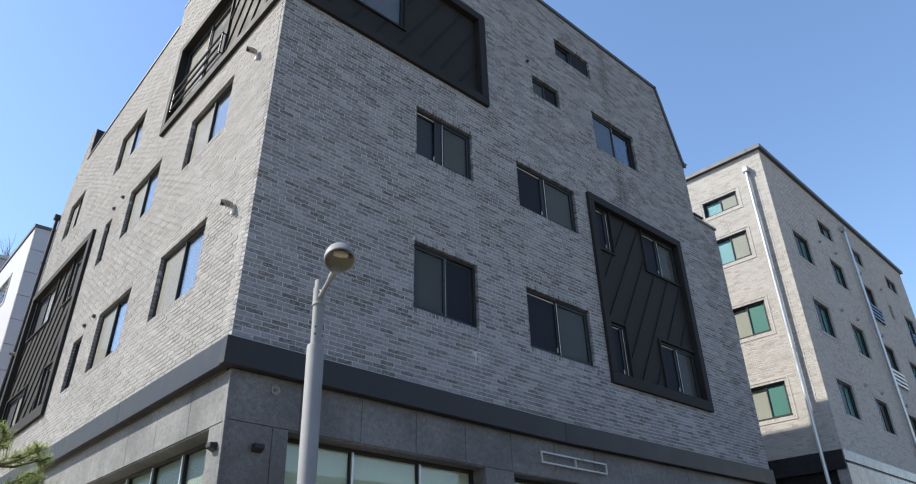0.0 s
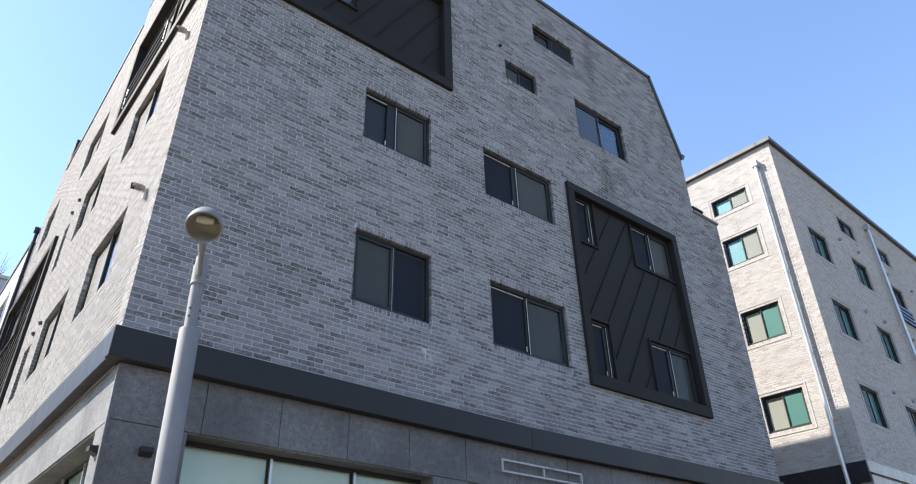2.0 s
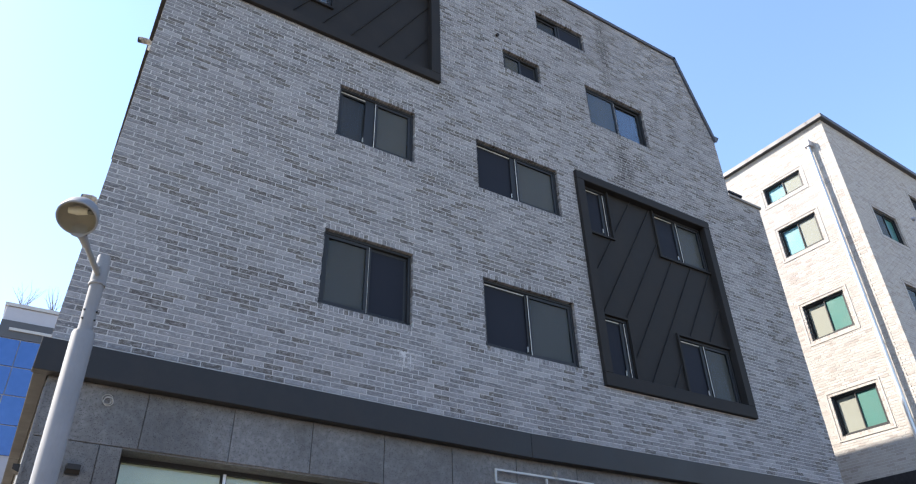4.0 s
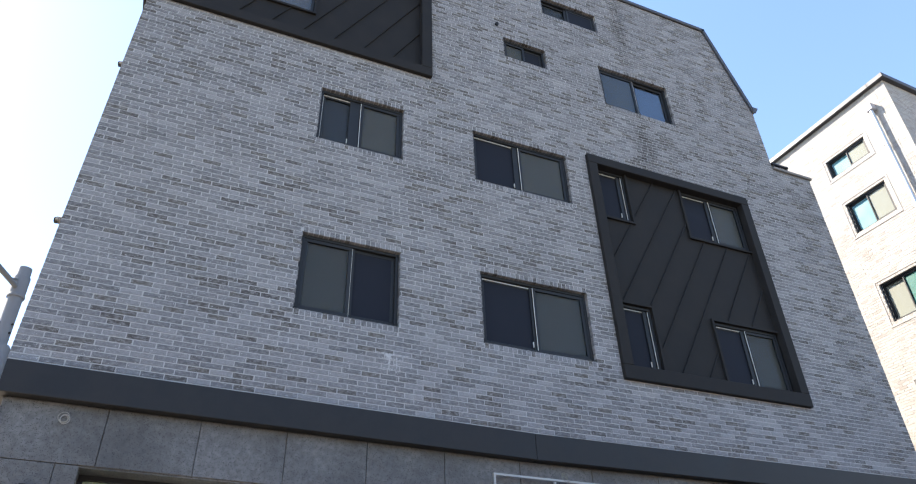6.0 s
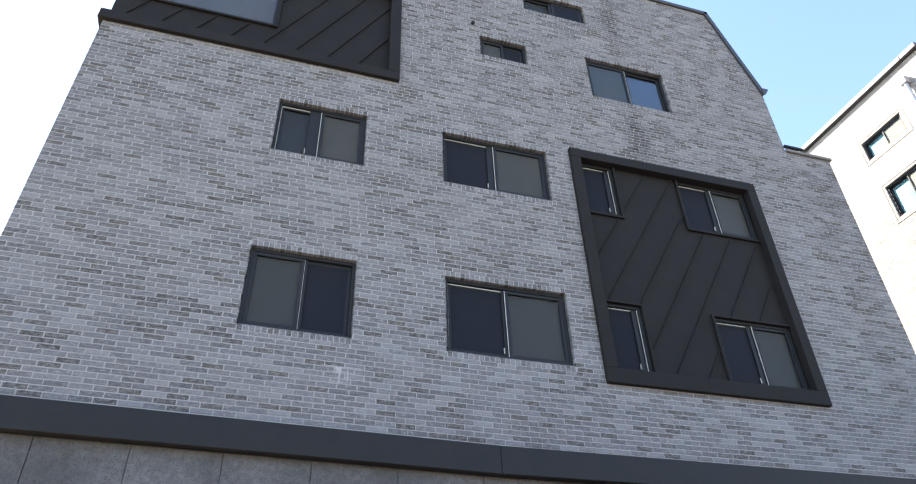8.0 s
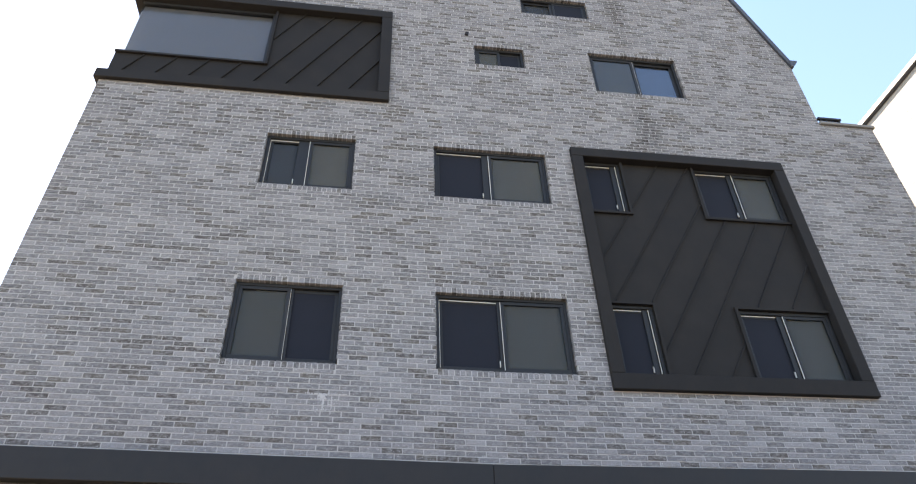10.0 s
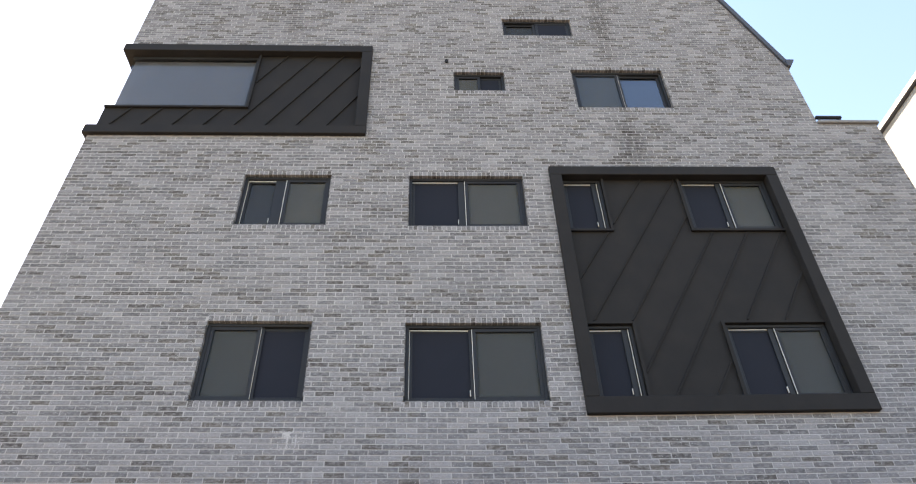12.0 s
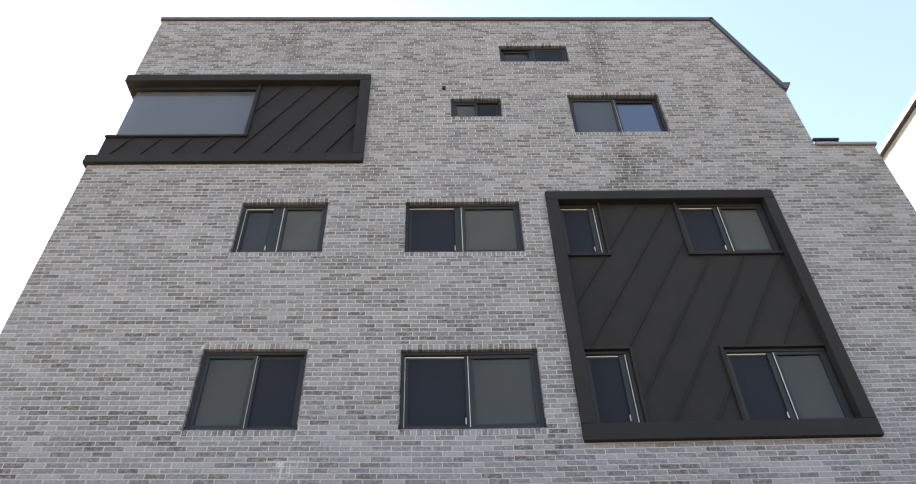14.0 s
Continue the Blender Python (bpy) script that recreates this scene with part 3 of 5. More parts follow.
# unseen inner walls, added to block sun coming in at the side windows
one_box("partition", M_PLASTER, HOUSE, plain, 5.6, 5.7, FRONT_Y + 0.32, DEPTH - 0.3, 4.85, 10.5)
one_box("partition", M_PLASTER, HOUSE, plain, 5.9, 6.0, FRONT_Y + 0.32, DEPTH - 0.3, 10.8, 14.0)
one_box("partition", M_PLASTER, HOUSE, plain, 7.95, 8.1, FRONT_Y + 0.32, FRONT_Y + 3.58, 4.85, 13.2)
bm = bmesh.new()
x0, x1, x2 = 3.70, 15.18, SHOULDER + 0.02
pts = [(x0, FRONT_Y + 0.02, TOP - 0.12), (x1, FRONT_Y + 0.02, TOP - 0.12), (x2, FRONT_Y + 0.02, 12.98), (x2, STEP_U, 12.98), (x1, STEP_U, TOP - 0.12), (x0, STEP_U, TOP - 0.12)]
pts += [(x0, STEP_U, EAVE0 - 0.1), (x1, STEP_U, EAVE0 - 0.1), (x2, DEPTH, 12.98), (x1, DEPTH - 0.57, EAVE1 - 0.1), (x0, DEPTH - 0.57, EAVE1 - 0.1), (x0, DEPTH, 13.02)]
v = [bm.verts.new(p) for p in pts]
for q in ((0, 1, 4, 5), (1, 2, 3, 4), (6, 7, 9, 10), (7, 3, 8, 9), (5, 4, 7, 6), (10, 9, 8, 11)):
    bm.faces.new([v[i] for i in q])
ex = bmesh.ops.extrude_face_region(bm, geom=bm.faces[:])["geom"]
bmesh.ops.translate(bm, verts=[g for g in ex if isinstance(g, bmesh.types.BMVert)], vec=(0, 0, -0.15))
part("roof", bm, M_CAP, HOUSE, "dark grey metal roof with sloping sides")
one_box("terrace", M_CONCRETE, HOUSE, plain, SHOULDER - 0.02, RIGHT - 0.03, FRONT_Y + 0.32, DEPTH - 0.02, LEDGE - 0.5, LEDGE - 0.25)

# copings and flashings
one_box("coping", M_CAP, HOUSE, front, CORNER_X - 0.03, 15.21, -0.05, 0.36, TOP, TOP + 0.10, 0.01, "dark metal coping")
bm = bmesh.new()
a, b = Vector((15.19, 0, TOP + 0.09)), Vector((SHOULDER + 0.06, 0, 13.06))
nrm = Vector((b.z - a.z, 0, -(b.x - a.x))).normalized() * -0.09
vs = [bm.verts.new(front(p.x, d, p.z)) for d in (-0.05, 0.36) for p in (a, b, b - nrm, a - nrm)]
for q in ((0, 1, 2, 3), (7, 6, 5, 4), (0, 4, 5, 1), (1, 5, 6, 2), (2, 6, 7, 3), (3, 7, 4, 0)):
    bm.faces.new([vs[i] for i in q])
part("verge_flashing", bm, M_CAP, HOUSE, "dark metal verge")
bm = bmesh.new()
box(bm, plain, SHOULDER - 0.02, SHOULDER + 0.03, FRONT_Y - 0.044, DEPTH, 13.02, 13.05)
box(bm, plain, SHOULDER + 0.02, SHOULDER + 0.16, FRONT_Y - 0.044, DEPTH, 13.17, 13.19)
caps = [[bm.verts.new((SHOULDER + x, y, z)) for x, z in ((-0.02, 13.0), (0.035, 13.0), (0.155, 13.185), (-0.02, 13.185))] for y in (FRONT_Y - 0.062, FRONT_Y - 0.045)]
bm.faces.new(caps[0])
bm.faces.new(caps[1][::-1])
for i in range(4):
    bm.faces.new((caps[0][i], caps[0][(i + 1) % 4], caps[1][(i + 1) % 4], caps[1][i]))
part("gutter", bm, M_CAP, HOUSE)
one_box("coping", M_COPING, HOUSE, front, SHOULDER + 0.003, RIGHT + 0.04, -0.05, 0.34, LEDGE, LEDGE + 0.065, 0.008, "grey stone coping")
bm = bmesh.new()
a, b = side(STEP_U, 0, EAVE0), side(END_U, 0, EAVE1)
vs = []
for p in (a, b):
    for dx, dz in ((-0.03, 0.0), (-0.03, 0.05), (0.3, 0.05), (0.3, 0.0)):
        vs.append(bm.verts.new(p + Vector((dx, 0, dz))))
for q in ((0, 1, 5, 4), (1, 2, 6, 5), (2, 3, 7, 6), (3, 0, 4, 7), (0, 3, 2, 1), (4, 5, 6, 7)):
    bm.faces.new([vs[i] for i in q])
part("verge_flashing", bm, M_CAP, HOUSE, "grey metal verge")
one_box("coping", M_CAP, HOUSE, side, FRONT_Y + 0.37, STEP_U, -0.02, 0.3, TOP, TOP + 0.05, 0.01, "grey metal coping")
# the stair head that rises at the far end, clad in black behind its brick face
bm = bmesh.new()
profile = ((END_U, EAVE1), (far_y(EAVE1), EAVE1), (far_y(END_TOP), END_TOP), (END_U, END_TOP))
rows = [[bm.verts.new(side(u, d, z)) for u, z in profile] for d in (0.02, 1.5)]
bm.faces.new(rows[0])
bm.faces.new(rows[1][::-1])
for i in range(4):
    bm.faces.new((rows[0][i], rows[0][(i + 1) % 4], rows[1][(i + 1) % 4], rows[1][i]))
part("stair_head", bm, M_BLACK, HOUSE, "black clad stair head")

# the dark metal band over the ground floor


def band_side(u, d, z):
    return Vector((CORNER_X + SKEW * (u - 7.4) + d, u, z))


bm = bmesh.new()
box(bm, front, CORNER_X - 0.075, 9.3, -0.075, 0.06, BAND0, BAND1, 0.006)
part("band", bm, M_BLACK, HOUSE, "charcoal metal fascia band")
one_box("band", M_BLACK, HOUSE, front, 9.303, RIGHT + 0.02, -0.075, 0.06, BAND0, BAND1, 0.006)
for a, b in ((FRONT_Y + 0.062, 11.0), (11.003, 15.0), (15.003, DEPTH)):
    one_box("band", M_BLACK, HOUSE, band_side, a, b, -0.075, 0.06, SIDE_BAND0, SIDE_BAND1, 0.006)


def bay(fm, box_, holes, bars, name_label, panel_u0=None, flip=1, at=(0, 0), dproud=-0.075, left_bar=True, right_bar=True):
    """A black metal bay: outer frame, panel with slanting seams, and windows in it."""
    u0, u1, z0, z1 = box_
    top, low, wide = bars
    fr = bmesh.new()
    box(fr, fm, u0, u1, dproud, 0.11, z1 - top, z1, 0.008)
    box(fr, fm, u0, u1, dproud, 0.11, z0, z0 + low, 0.008)
    if left_bar:
        box(fr, fm, u0, u0 + wide, dproud, 0.11, z0 + low, z1 - top, 0.008)
    if right_bar:
        box(fr, fm, u1 - wide, u1, dproud, 0.11, z0 + low, z1 - top, 0.008)
    surround = part("bay_frame", fr, M_BAY, HOUSE, name_label)
    a = u0 + (wide if left_bar else 0.0) if panel_u0 is None else panel_u0
    b = u1 - (wide if right_bar else 0.0)
    panel = wall_sheet("metal_panel", fm, a, b, z0 + low, z1 - top, holes, 0.065, 0.105, M_BAY, HOUSE, (), "charcoal standing-seam metal panel")
    seams(panel, fm, a, b, z0 + low, z1 - top, holes, at[0], at[1], 0.545, 1.59, 0.065, 0.028, 0.024, flip)
    for h in holes:
        ha, hb = max(h[0], a), min(h[1], b)
        tr = bmesh.new()
        if h[0] > a + 0.05:
            box(tr, fm, h[0] - 0.045, h[0] - 0.002, 0.02, 0.064, h[2] - 0.04, min(h[3] + 0.04, z1 - top - 0.003))
        if h[1] < b - 0.05:
            box(tr, fm, h[1] + 0.002, h[1] + 0.045, 0.02, 0.064, h[2] - 0.04, min(h[3] + 0.04, z1 - top - 0.003))
        if h[2] > z0 + low + 0.05:
            box(tr, fm, ha, hb, 0.02, 0.064, h[2] - 0.042, h[2] - 0.002)
        if h[3] < z1 - top - 0.05:
            box(tr, fm, ha, hb, 0.02, 0.064, h[3] + 0.002, h[3] + 0.042)
        if tr.verts:
            part("window_trim", tr, M_BAY, panel)
        else:
            tr.free()
    return surround


F_WINDOWS = [(11.15, 11.80, 8.93, 10.01, (None,)), (13.10, 14.54, 8.93, 10.01, (None, M_BLIND_SOFT)),
             (11.15, 11.80, 6.04, 7.19, (None,)), (13.10, 14.54, 6.04, 7.19, (None, M_BLIND))]
bay(front, BAY_F, [w[:4] for w in F_WINDOWS], (0.19, 0.23, 0.19), "charcoal metal bay frame", at=(13.39, 8.88))
for w in F_WINDOWS:
    sliding_window(HOUSE, front, w[0] + 0.002, w[1] - 0.002, w[2] + 0.002, w[3] - 0.002, 0.075, w[4], label="dark framed sliding window in a metal bay", style=(0, 0.075, "top"))

# the corner bay on both faces
G_HOLE = (3.0, 5.67, 11.80, 13.27)
bay(front, (CORNER_X - 0.07, BAY_G[1], BAY_G[2], BAY_G[3]), [G_HOLE], (0.19, 0.20, 0.20), "charcoal metal corner bay frame", panel_u0=CORNER_X + 0.02, at=(7.22, 11.39), left_bar=False)
GS_HOLES = [(10.05, 12.40, 11.25, 13.27), (7.5, 8.5, 11.80, 13.27)]
bay(side, (FRONT_Y - 0.074, BAY_GS[1], BAY_G[2] + 0.002, BAY_G[3] - 0.002), GS_HOLES, (0.19, 0.20, 0.20), "charcoal metal corner bay frame", panel_u0=FRONT_Y + 0.08, flip=-1, at=(9.0, 11.4), left_bar=False)
bm = bmesh.new()
box(bm, front, CORNER_X + 0.09, 5.667, 0.08, 0.16, 13.21, 13.268)
box(bm, front, CORNER_X + 0.09, 5.667, 0.08, 0.16, 11.802, 11.85)
box(bm, front, 5.617, 5.667, 0.08, 0.16, 11.85, 13.21)
gw = part("window", bm, M_FRAME, HOUSE, "large frameless-edged corner window")
pane(front, CORNER_X + 0.10, 5.617, 0.11, 11.852, 13.218, gw, M_GLASS_COAT)
# added sheet: the grey of the glass's reflection is put into its colour
one_box("blind", M_GLASS_BACKING, gw, front, CORNER_X + 0.12, 5.617, 0.15, 0.154, 11.852, 13.218, 0, "grey sheet behind the corner glass")
sliding_window(HOUSE, side, 7.62, 8.49, 11.805, 13.262, 0.085, (None,), False, "dark corner window return", glass=M_GLASS_COAT)
sliding_window(HOUSE, side, 10.053, 12.397, 11.253, 13.262, 0.085, (None, M_BLIND_WARM), label="tall sliding window behind a black railing")
rail = thing("window_railing", side(11.2, -0.05, 11.2), "black steel railing across a bay window", "railing")
for z in (11.55, 11.80, 12.05):
    part("rail", bar(bmesh.new(), side(10.06, -0.03, z), side(12.39, -0.03, z), 0.024, 8), M_BLACK, rail, smooth=True)
for u in (10.07, 12.36):
    part("post", bar(bmesh.new(), side(u, -0.03, 11.5), side(u, -0.03, 12.08), 0.018, 8), M_BLACK, rail, smooth=True)
    for z in (11.55, 12.05):
        part("bracket", bar(bmesh.new(), side(u, -0.03, z), side(u, 0.06, z), 0.014, 6), M_BLACK, rail, smooth=True)

L_WINDOWS = [(16.9, 17.75, 8.90, 10.10, (None,)), (18.95, 20.9, 8.90, 10.10, (M_BLIND_WARM, None)), (16.55, 17.6, 6.15, 7.25, (None,)), (19.1, 20.9, 6.15, 7.2, (M_BLIND_WARM, None))]
bay(side, BAY_L, [w[:4] for w in L_WINDOWS], (0.19, 0.28, 0.22), "charcoal metal bay frame", flip=-1, at=(18.0, 8.0))
for w in L_WINDOWS:
    sliding_window(HOUSE, side, w[0] + 0.002, w[1] - 0.002, w[2] + 0.002, w[3] - 0.002, 0.075, w[4], label="dark framed sliding window in a metal bay")

for w in FRONT_WINDOWS:
    sliding_window(HOUSE, front, *w[:4], 0.055, w[4], label="dark framed sliding window with grey blind", glass=(M_GLASS_COAT, M_GLASS_SKY) if w[0] == 11.69 else None, style=w[5])
for w in SIDE_WINDOWS:
    sliding_window(HOUSE, side, *w[:4], 0.06, w[4], False, "dark framed sliding window with beige blind" if len(w[4]) > 1 else "narrow dark framed window", sashw=0.03, slim=True, glass=(M_GLASS_MIRROR, M_GLASS) if len(w[4]) > 1 else M_GLASS)

# ---- the ground floor: basalt slabs, shop windows ----
GF = 0.055


def cladding(fm, cells, parent):
    for u0, u1, z0, z1 in cells:
        one_box("slab", M_BASALT, parent, fm, u0 + 0.004, u1 - 0.004, GF, GF + 0.03, z0 + 0.004, z1 - 0.004, 0.003)


def low_side(u, d, z):
    return Vector((side_x(4.0) + 0.055 + SKEW * (u - 7.4) + d, u, z))


SHOPS = [(4.06, 7.45, 0.35, 3.80), (8.08, 11.6, 0.02, 3.80), (12.2, 15.9, 0.35, 3.80)]
SIDE_SHOPS = [(7.93, 15.8, 0.35, 3.92)]
base_f = wall_sheet("wall", front, CORNER_X + 0.15, RIGHT, 0.0, 4.6, SHOPS, GF + 0.02, 0.46, M_BASALT, HOUSE, (), "ground floor wall")
base_s = wall_sheet("wall", low_side, FRONT_Y + 0.31, DEPTH, 0.0, 4.6, SIDE_SHOPS, GF + 0.02, 0.46, M_BASALT, HOUSE, (), "ground floor side wall")
cols = [3.20, 4.20, 5.14, 6.09, 7.05, 8.05, 9.1, 10.2, 11.3, 12.3, 13.3, 14.3, 15.3, 16.2, 17.0]
cladding(front, [(a, b, 3.815, 4.428) for a, b in zip(cols, cols[1:])], base_f)
cladding(front, [(3.20, 3.84, 2.3, 3.815), (3.84, 4.06, 2.3, 3.815), (3.20, 4.06, 0.7, 2.3), (7.45, 8.08, 2.3, 3.815), (7.45, 8.08, 0.7, 2.3), (11.6, 12.2, 2.3, 3.815), (11.6, 12.2, 0.7, 2.3), (15.9, 17.0, 2.3, 3.815), (15.9, 17.0, 0.7, 2.3)], base_f)
ys = [FRONT_Y + 0.09, 8.6, 9.7, 10.8, 11.9, 13.0, 14.1, 15.2, 16.3, 17.5, 18.7, 20.0, 21.3]
cladding(low_side, [(a, b, 3.935, 4.573) for a, b in zip(ys, ys[1:])], base_s)
cladding(low_side, [(FRONT_Y + 0.09, 7.93, 2.3, 3.935), (FRONT_Y + 0.09, 7.93, 0.7, 2.3)] + [(a, b, 2.3, 3.935) for a, b in zip(ys[8:], ys[9:])], base_s)
one_box("corner_trim", M_BASALT, HOUSE, plain, side_x(4.0) + 0.09, side_x(4.0) + 0.117, FRONT_Y + 0.035, FRONT_Y + 0.062, 0.0, 4.445, 0, "thin metal corner bead")


def shop_window(fm, u0, u1, z0, z1, posts, label, film=None, glass=None):
    fr = ring(bmesh.new(), fm, u0, u1, 0.33, 0.41, z0, z1, 0.05)
    win = part("shop_window", fr, M_FRAME, HOUSE, label)
    edges = [u0, *posts, u1]
    for p in posts:
        one_box("mullion", M_FRAME, win, fm, p - 0.03, p + 0.03, 0.335, 0.405, z0 + 0.05, z1 - 0.05)
        one_box("mullion_cap", M_CHROME, win, fm, p - 0.016, p + 0.016, 0.305, 0.333, z0 + 0.05, z1 - 0.05)
    for i, (a, b) in enumerate(zip(edges, edges[1:])):
        one_box("film", film or M_FILM, win, fm, a + (0.05 if i == 0 else 0.03), b - (0.05 if i == len(edges) - 2 else 0.03), 0.385, 0.389, z0 + 0.05, z1 - 0.05)
        pane(fm, a + (0.05 if i == 0 else 0.03), b - (0.05 if i == len(edges) - 2 else 0.03), 0.365, z0 + 0.05, z1 - 0.05, win, glass or M_GLASS_SHOP)


shop_window(front, 4.06, 7.45, 0.35, 3.80, (5.20, 6.37), "wide shop window with pale mullions")
shop_window(front, 8.08, 11.6, 0.02, 3.80, (9.2, 10.4), "glazed shop entrance")
shop_window(front, 12.2, 15.9, 0.35, 3.80, (13.4, 14.7), "wide shop window with pale mullions")
# the green of reflected trees is put into the sheet behind this glass
shop_window(low_side, 7.93, 15.8, 0.35, 3.92, (9.25, 10.3, 11.3, 12.5, 13.7, 14.9), "long green-tinted shop window", M_GREEN_REFLECTION, M_GLASS)
one_box("shop_wall", M_PLASTER, HOUSE, plain, 3.6, RIGHT - 0.3, FRONT_Y + 4.0, FRONT_Y + 4.15, 0.0, 4.55)

# ---- the pale neighbour ----
NEAR = thing("apartment_building", NB @ Vector((7, 6, 0)), "pale cream brick apartment building with black roof edge", "building")
N_TOP, N_BASE, N_LEN, N_DEEP = 16.24, 5.83, 15.5, 14.0
N_ROWS = [(7.05, 8.16), (9.76, 10.88), (12.46, 13.45)]
N_FRONT = [(u, u + 1.36, *r, (M_BLIND, M_TEAL)) for u, r in zip((1.27, 1.26, 1.20), N_ROWS)]
N_FRONT += [(u, u + 1.30, *r, (M_BLIND, M_TEAL if i else M_BLIND)) for i, (u, r) in enumerate(zip((4.74, 4.66, 4.56), N_ROWS))]
N_FRONT += [(7.98, 9.45, 6.55, 8.18, (M_BLIND, M_BLIND)), (7.86, 9.40, 9.30, 10.92, (M_BLIND, M_BLIND)), (7.78, 9.22, 11.98, 13.48, (M_BLIND, M_BLIND))]
N_FRONT += [(4.46, 5.82, 14.50, 15.12, (None, M_BLIND)), (7.86, 9.15, 14.50, 15.12, (None, M_BLIND)), (12.25, 13.65, 14.55, 15.15, (None, M_BLIND))]
N_FRONT += [(11.30, 12.65, 9.78, 10.90, (M_BLIND, M_TEAL)), (11.4, 12.75, 7.05, 8.16, (M_BLIND, M_TEAL)), (13.30, 14.70, 12.0, 13.48, (M_BLIND, M_TEAL)), (11.12, 11.45, 12.75, 13.38, (None,))]
# teal and pale blue backings give these panes their colour
N_SIDE = [(1.10, 2.36, 7.03, 8.10, (M_TEAL, M_SCREEN_PALE)), (1.10, 2.34, 9.74, 10.82, (M_TEAL, M_SCREEN_PALE)), (1.10, 2.34, 12.47, 13.45, (M_SCREEN_PALE, M_LIGHTBLUE)), (1.12, 2.40, 14.45, 15.05, (M_SCREEN_PALE, M_LIGHTBLUE))]
nwf = wall_sheet("wall", n_front, 0.004, N_LEN, N_BASE, N_TOP, [grow(w[:4], 0.013) for w in N_FRONT], 0.0005, 0.3, M_MORTAR_PALE, NEAR, (), "pale cream brick wall in shade")
nws = wall_sheet("wall", n_side, 0.31, N_DEEP, N_BASE, N_TOP, [grow(w[:4], 0.013) for w in N_SIDE], 0.004, 0.3, M_MORTAR_PALE, NEAR, (), "sunlit cream brick side wall")
one_box("wall", M_MORTAR_PALE, NEAR, lambda u, d, z: NB @ Vector((u, d, z)), 0.3, N_LEN, N_DEEP, N_DEEP + 0.3, 0, N_TOP)
one_box("wall", M_MORTAR_PALE, NEAR, lambda u, d, z: NB @ Vector((u, d, z)), N_LEN - 0.3, N_LEN - 0.01, 0.31, N_DEEP, 0, N_TOP)
one_box("roof", M_CAP, NEAR, n_front, 0.3, N_LEN - 0.01, 0.3, N_DEEP, N_TOP - 0.4, N_TOP - 0.2)
for z in (5.9, 8.6, 11.3):
    one_box("floor_slab", M_PLASTER, NEAR, n_front, 0.4, N_LEN - 0.32, 0.4, N_DEEP - 0.1, z, z + 0.2)
one_box("partition", M_PLASTER, NEAR, n_front, 0.4, N_LEN - 0.32, 3.5, 3.6, 6.1, 15.8)
one_box("coping", M_CAP, NEAR, n_front, -0.13, N_LEN + 0.1, -0.13, 0.36, N_TOP, N_TOP + 0.15, 0.01, "black metal coping")
one_box("coping", M_CAP, NEAR, n_side, 0.362, N_DEEP, -0.13, 0.36, N_TOP, N_TOP + 0.15, 0.01, "black metal coping")
one_box("base", M_GRANITE, NEAR, n_side, 0.005, N_DEEP, -0.05, 0.30, 5.30, N_BASE, 0.005, "dark granite fascia")
for i in range(8):
    one_box("base", M_GRANITE_PALE, NEAR, n_front, -0.05 + i * 1.95, 1.895 + i * 1.95, -0.03, 0.3 if i else 0.005, 5.53, N_BASE, 0.004, "pale polished granite fascia")
one_box("base_joint", M_BLACK, NEAR, n_front, 0.0, N_LEN, 0.005, 0.1, 5.47, 5.528, 0, "dark recessed joint")
one_box("base_wall", M_GRANITE, NEAR, n_side, 0.35, N_DEEP, 0.25, 0.5, 0.0, 5.30, 0, "dark recessed ground floor")
for i in range(10):
    one_box("slab", M_GRANITE_PALE, NEAR, n_front, 0.02 + i * 1.5, 1.51 + i * 1.5, -0.02, 0.30, 3.2, 5.465, 0.003, "pale polished granite slab")
one_box("base_wall", M_GRANITE, NEAR, n_front, 0.5, N_LEN, 0.32, 0.6, 0.0, 5.30, 0, "dark recessed ground floor")
for fm, wins in ((n_front, N_FRONT), (n_side, N_SIDE)):
    for w in wins:
        sliding_window(NEAR, fm, *w[:4], 0.05, w[4], False, "dark framed sliding window" if fm is n_front else "dark framed window with teal curtain", sashw=0.034)
        g = 0.13
        part("window_surround", ring(bmesh.new(), fm, w[0] - g, w[1] + g, -0.014, 0.008, w[2] - g, w[3] + g, 0.045), M_BRICK_PALE, NEAR)


def railing(fm, u0, u1, zs, material, label):
    r = thing("window_railing", fm((u0 + u1) / 2, -0.05, zs[0]), label, "railing", "railings on the pale building")
    for z in zs:
        one_box("rail", material, r, fm, u0, u1, -0.09, -0.06, z, z + 0.09)
    for u in (u0 + 0.03, (u0 + u1) / 2, u1 - 0.03):
        one_box("post", material, r, fm, u - 0.02, u + 0.02, -0.06, 0.02, zs[0], zs[-1] + 0.09)


railing(n_front, 7.83, 9.43, (9.25, 9.42, 9.59, 9.76), M_WHITE_PLASTIC, "white metal window railing")
railing(n_front, 7.95, 9.48, (6.55, 6.72, 6.89, 7.05), M_WHITE_PLASTIC, "white metal window railing")
M_NAVY = painted_metal("navy_paint", (0.03, 0.045, 0.10), 0.4)
railing(n_front, 7.75, 9.25, (11.95, 12.12, 12.29, 12.46), M_NAVY, "navy metal window railing")
railing(n_front, 13.27, 14.73, (12.0, 12.17, 12.34, 12.51), M_NAVY, "navy metal window railing")


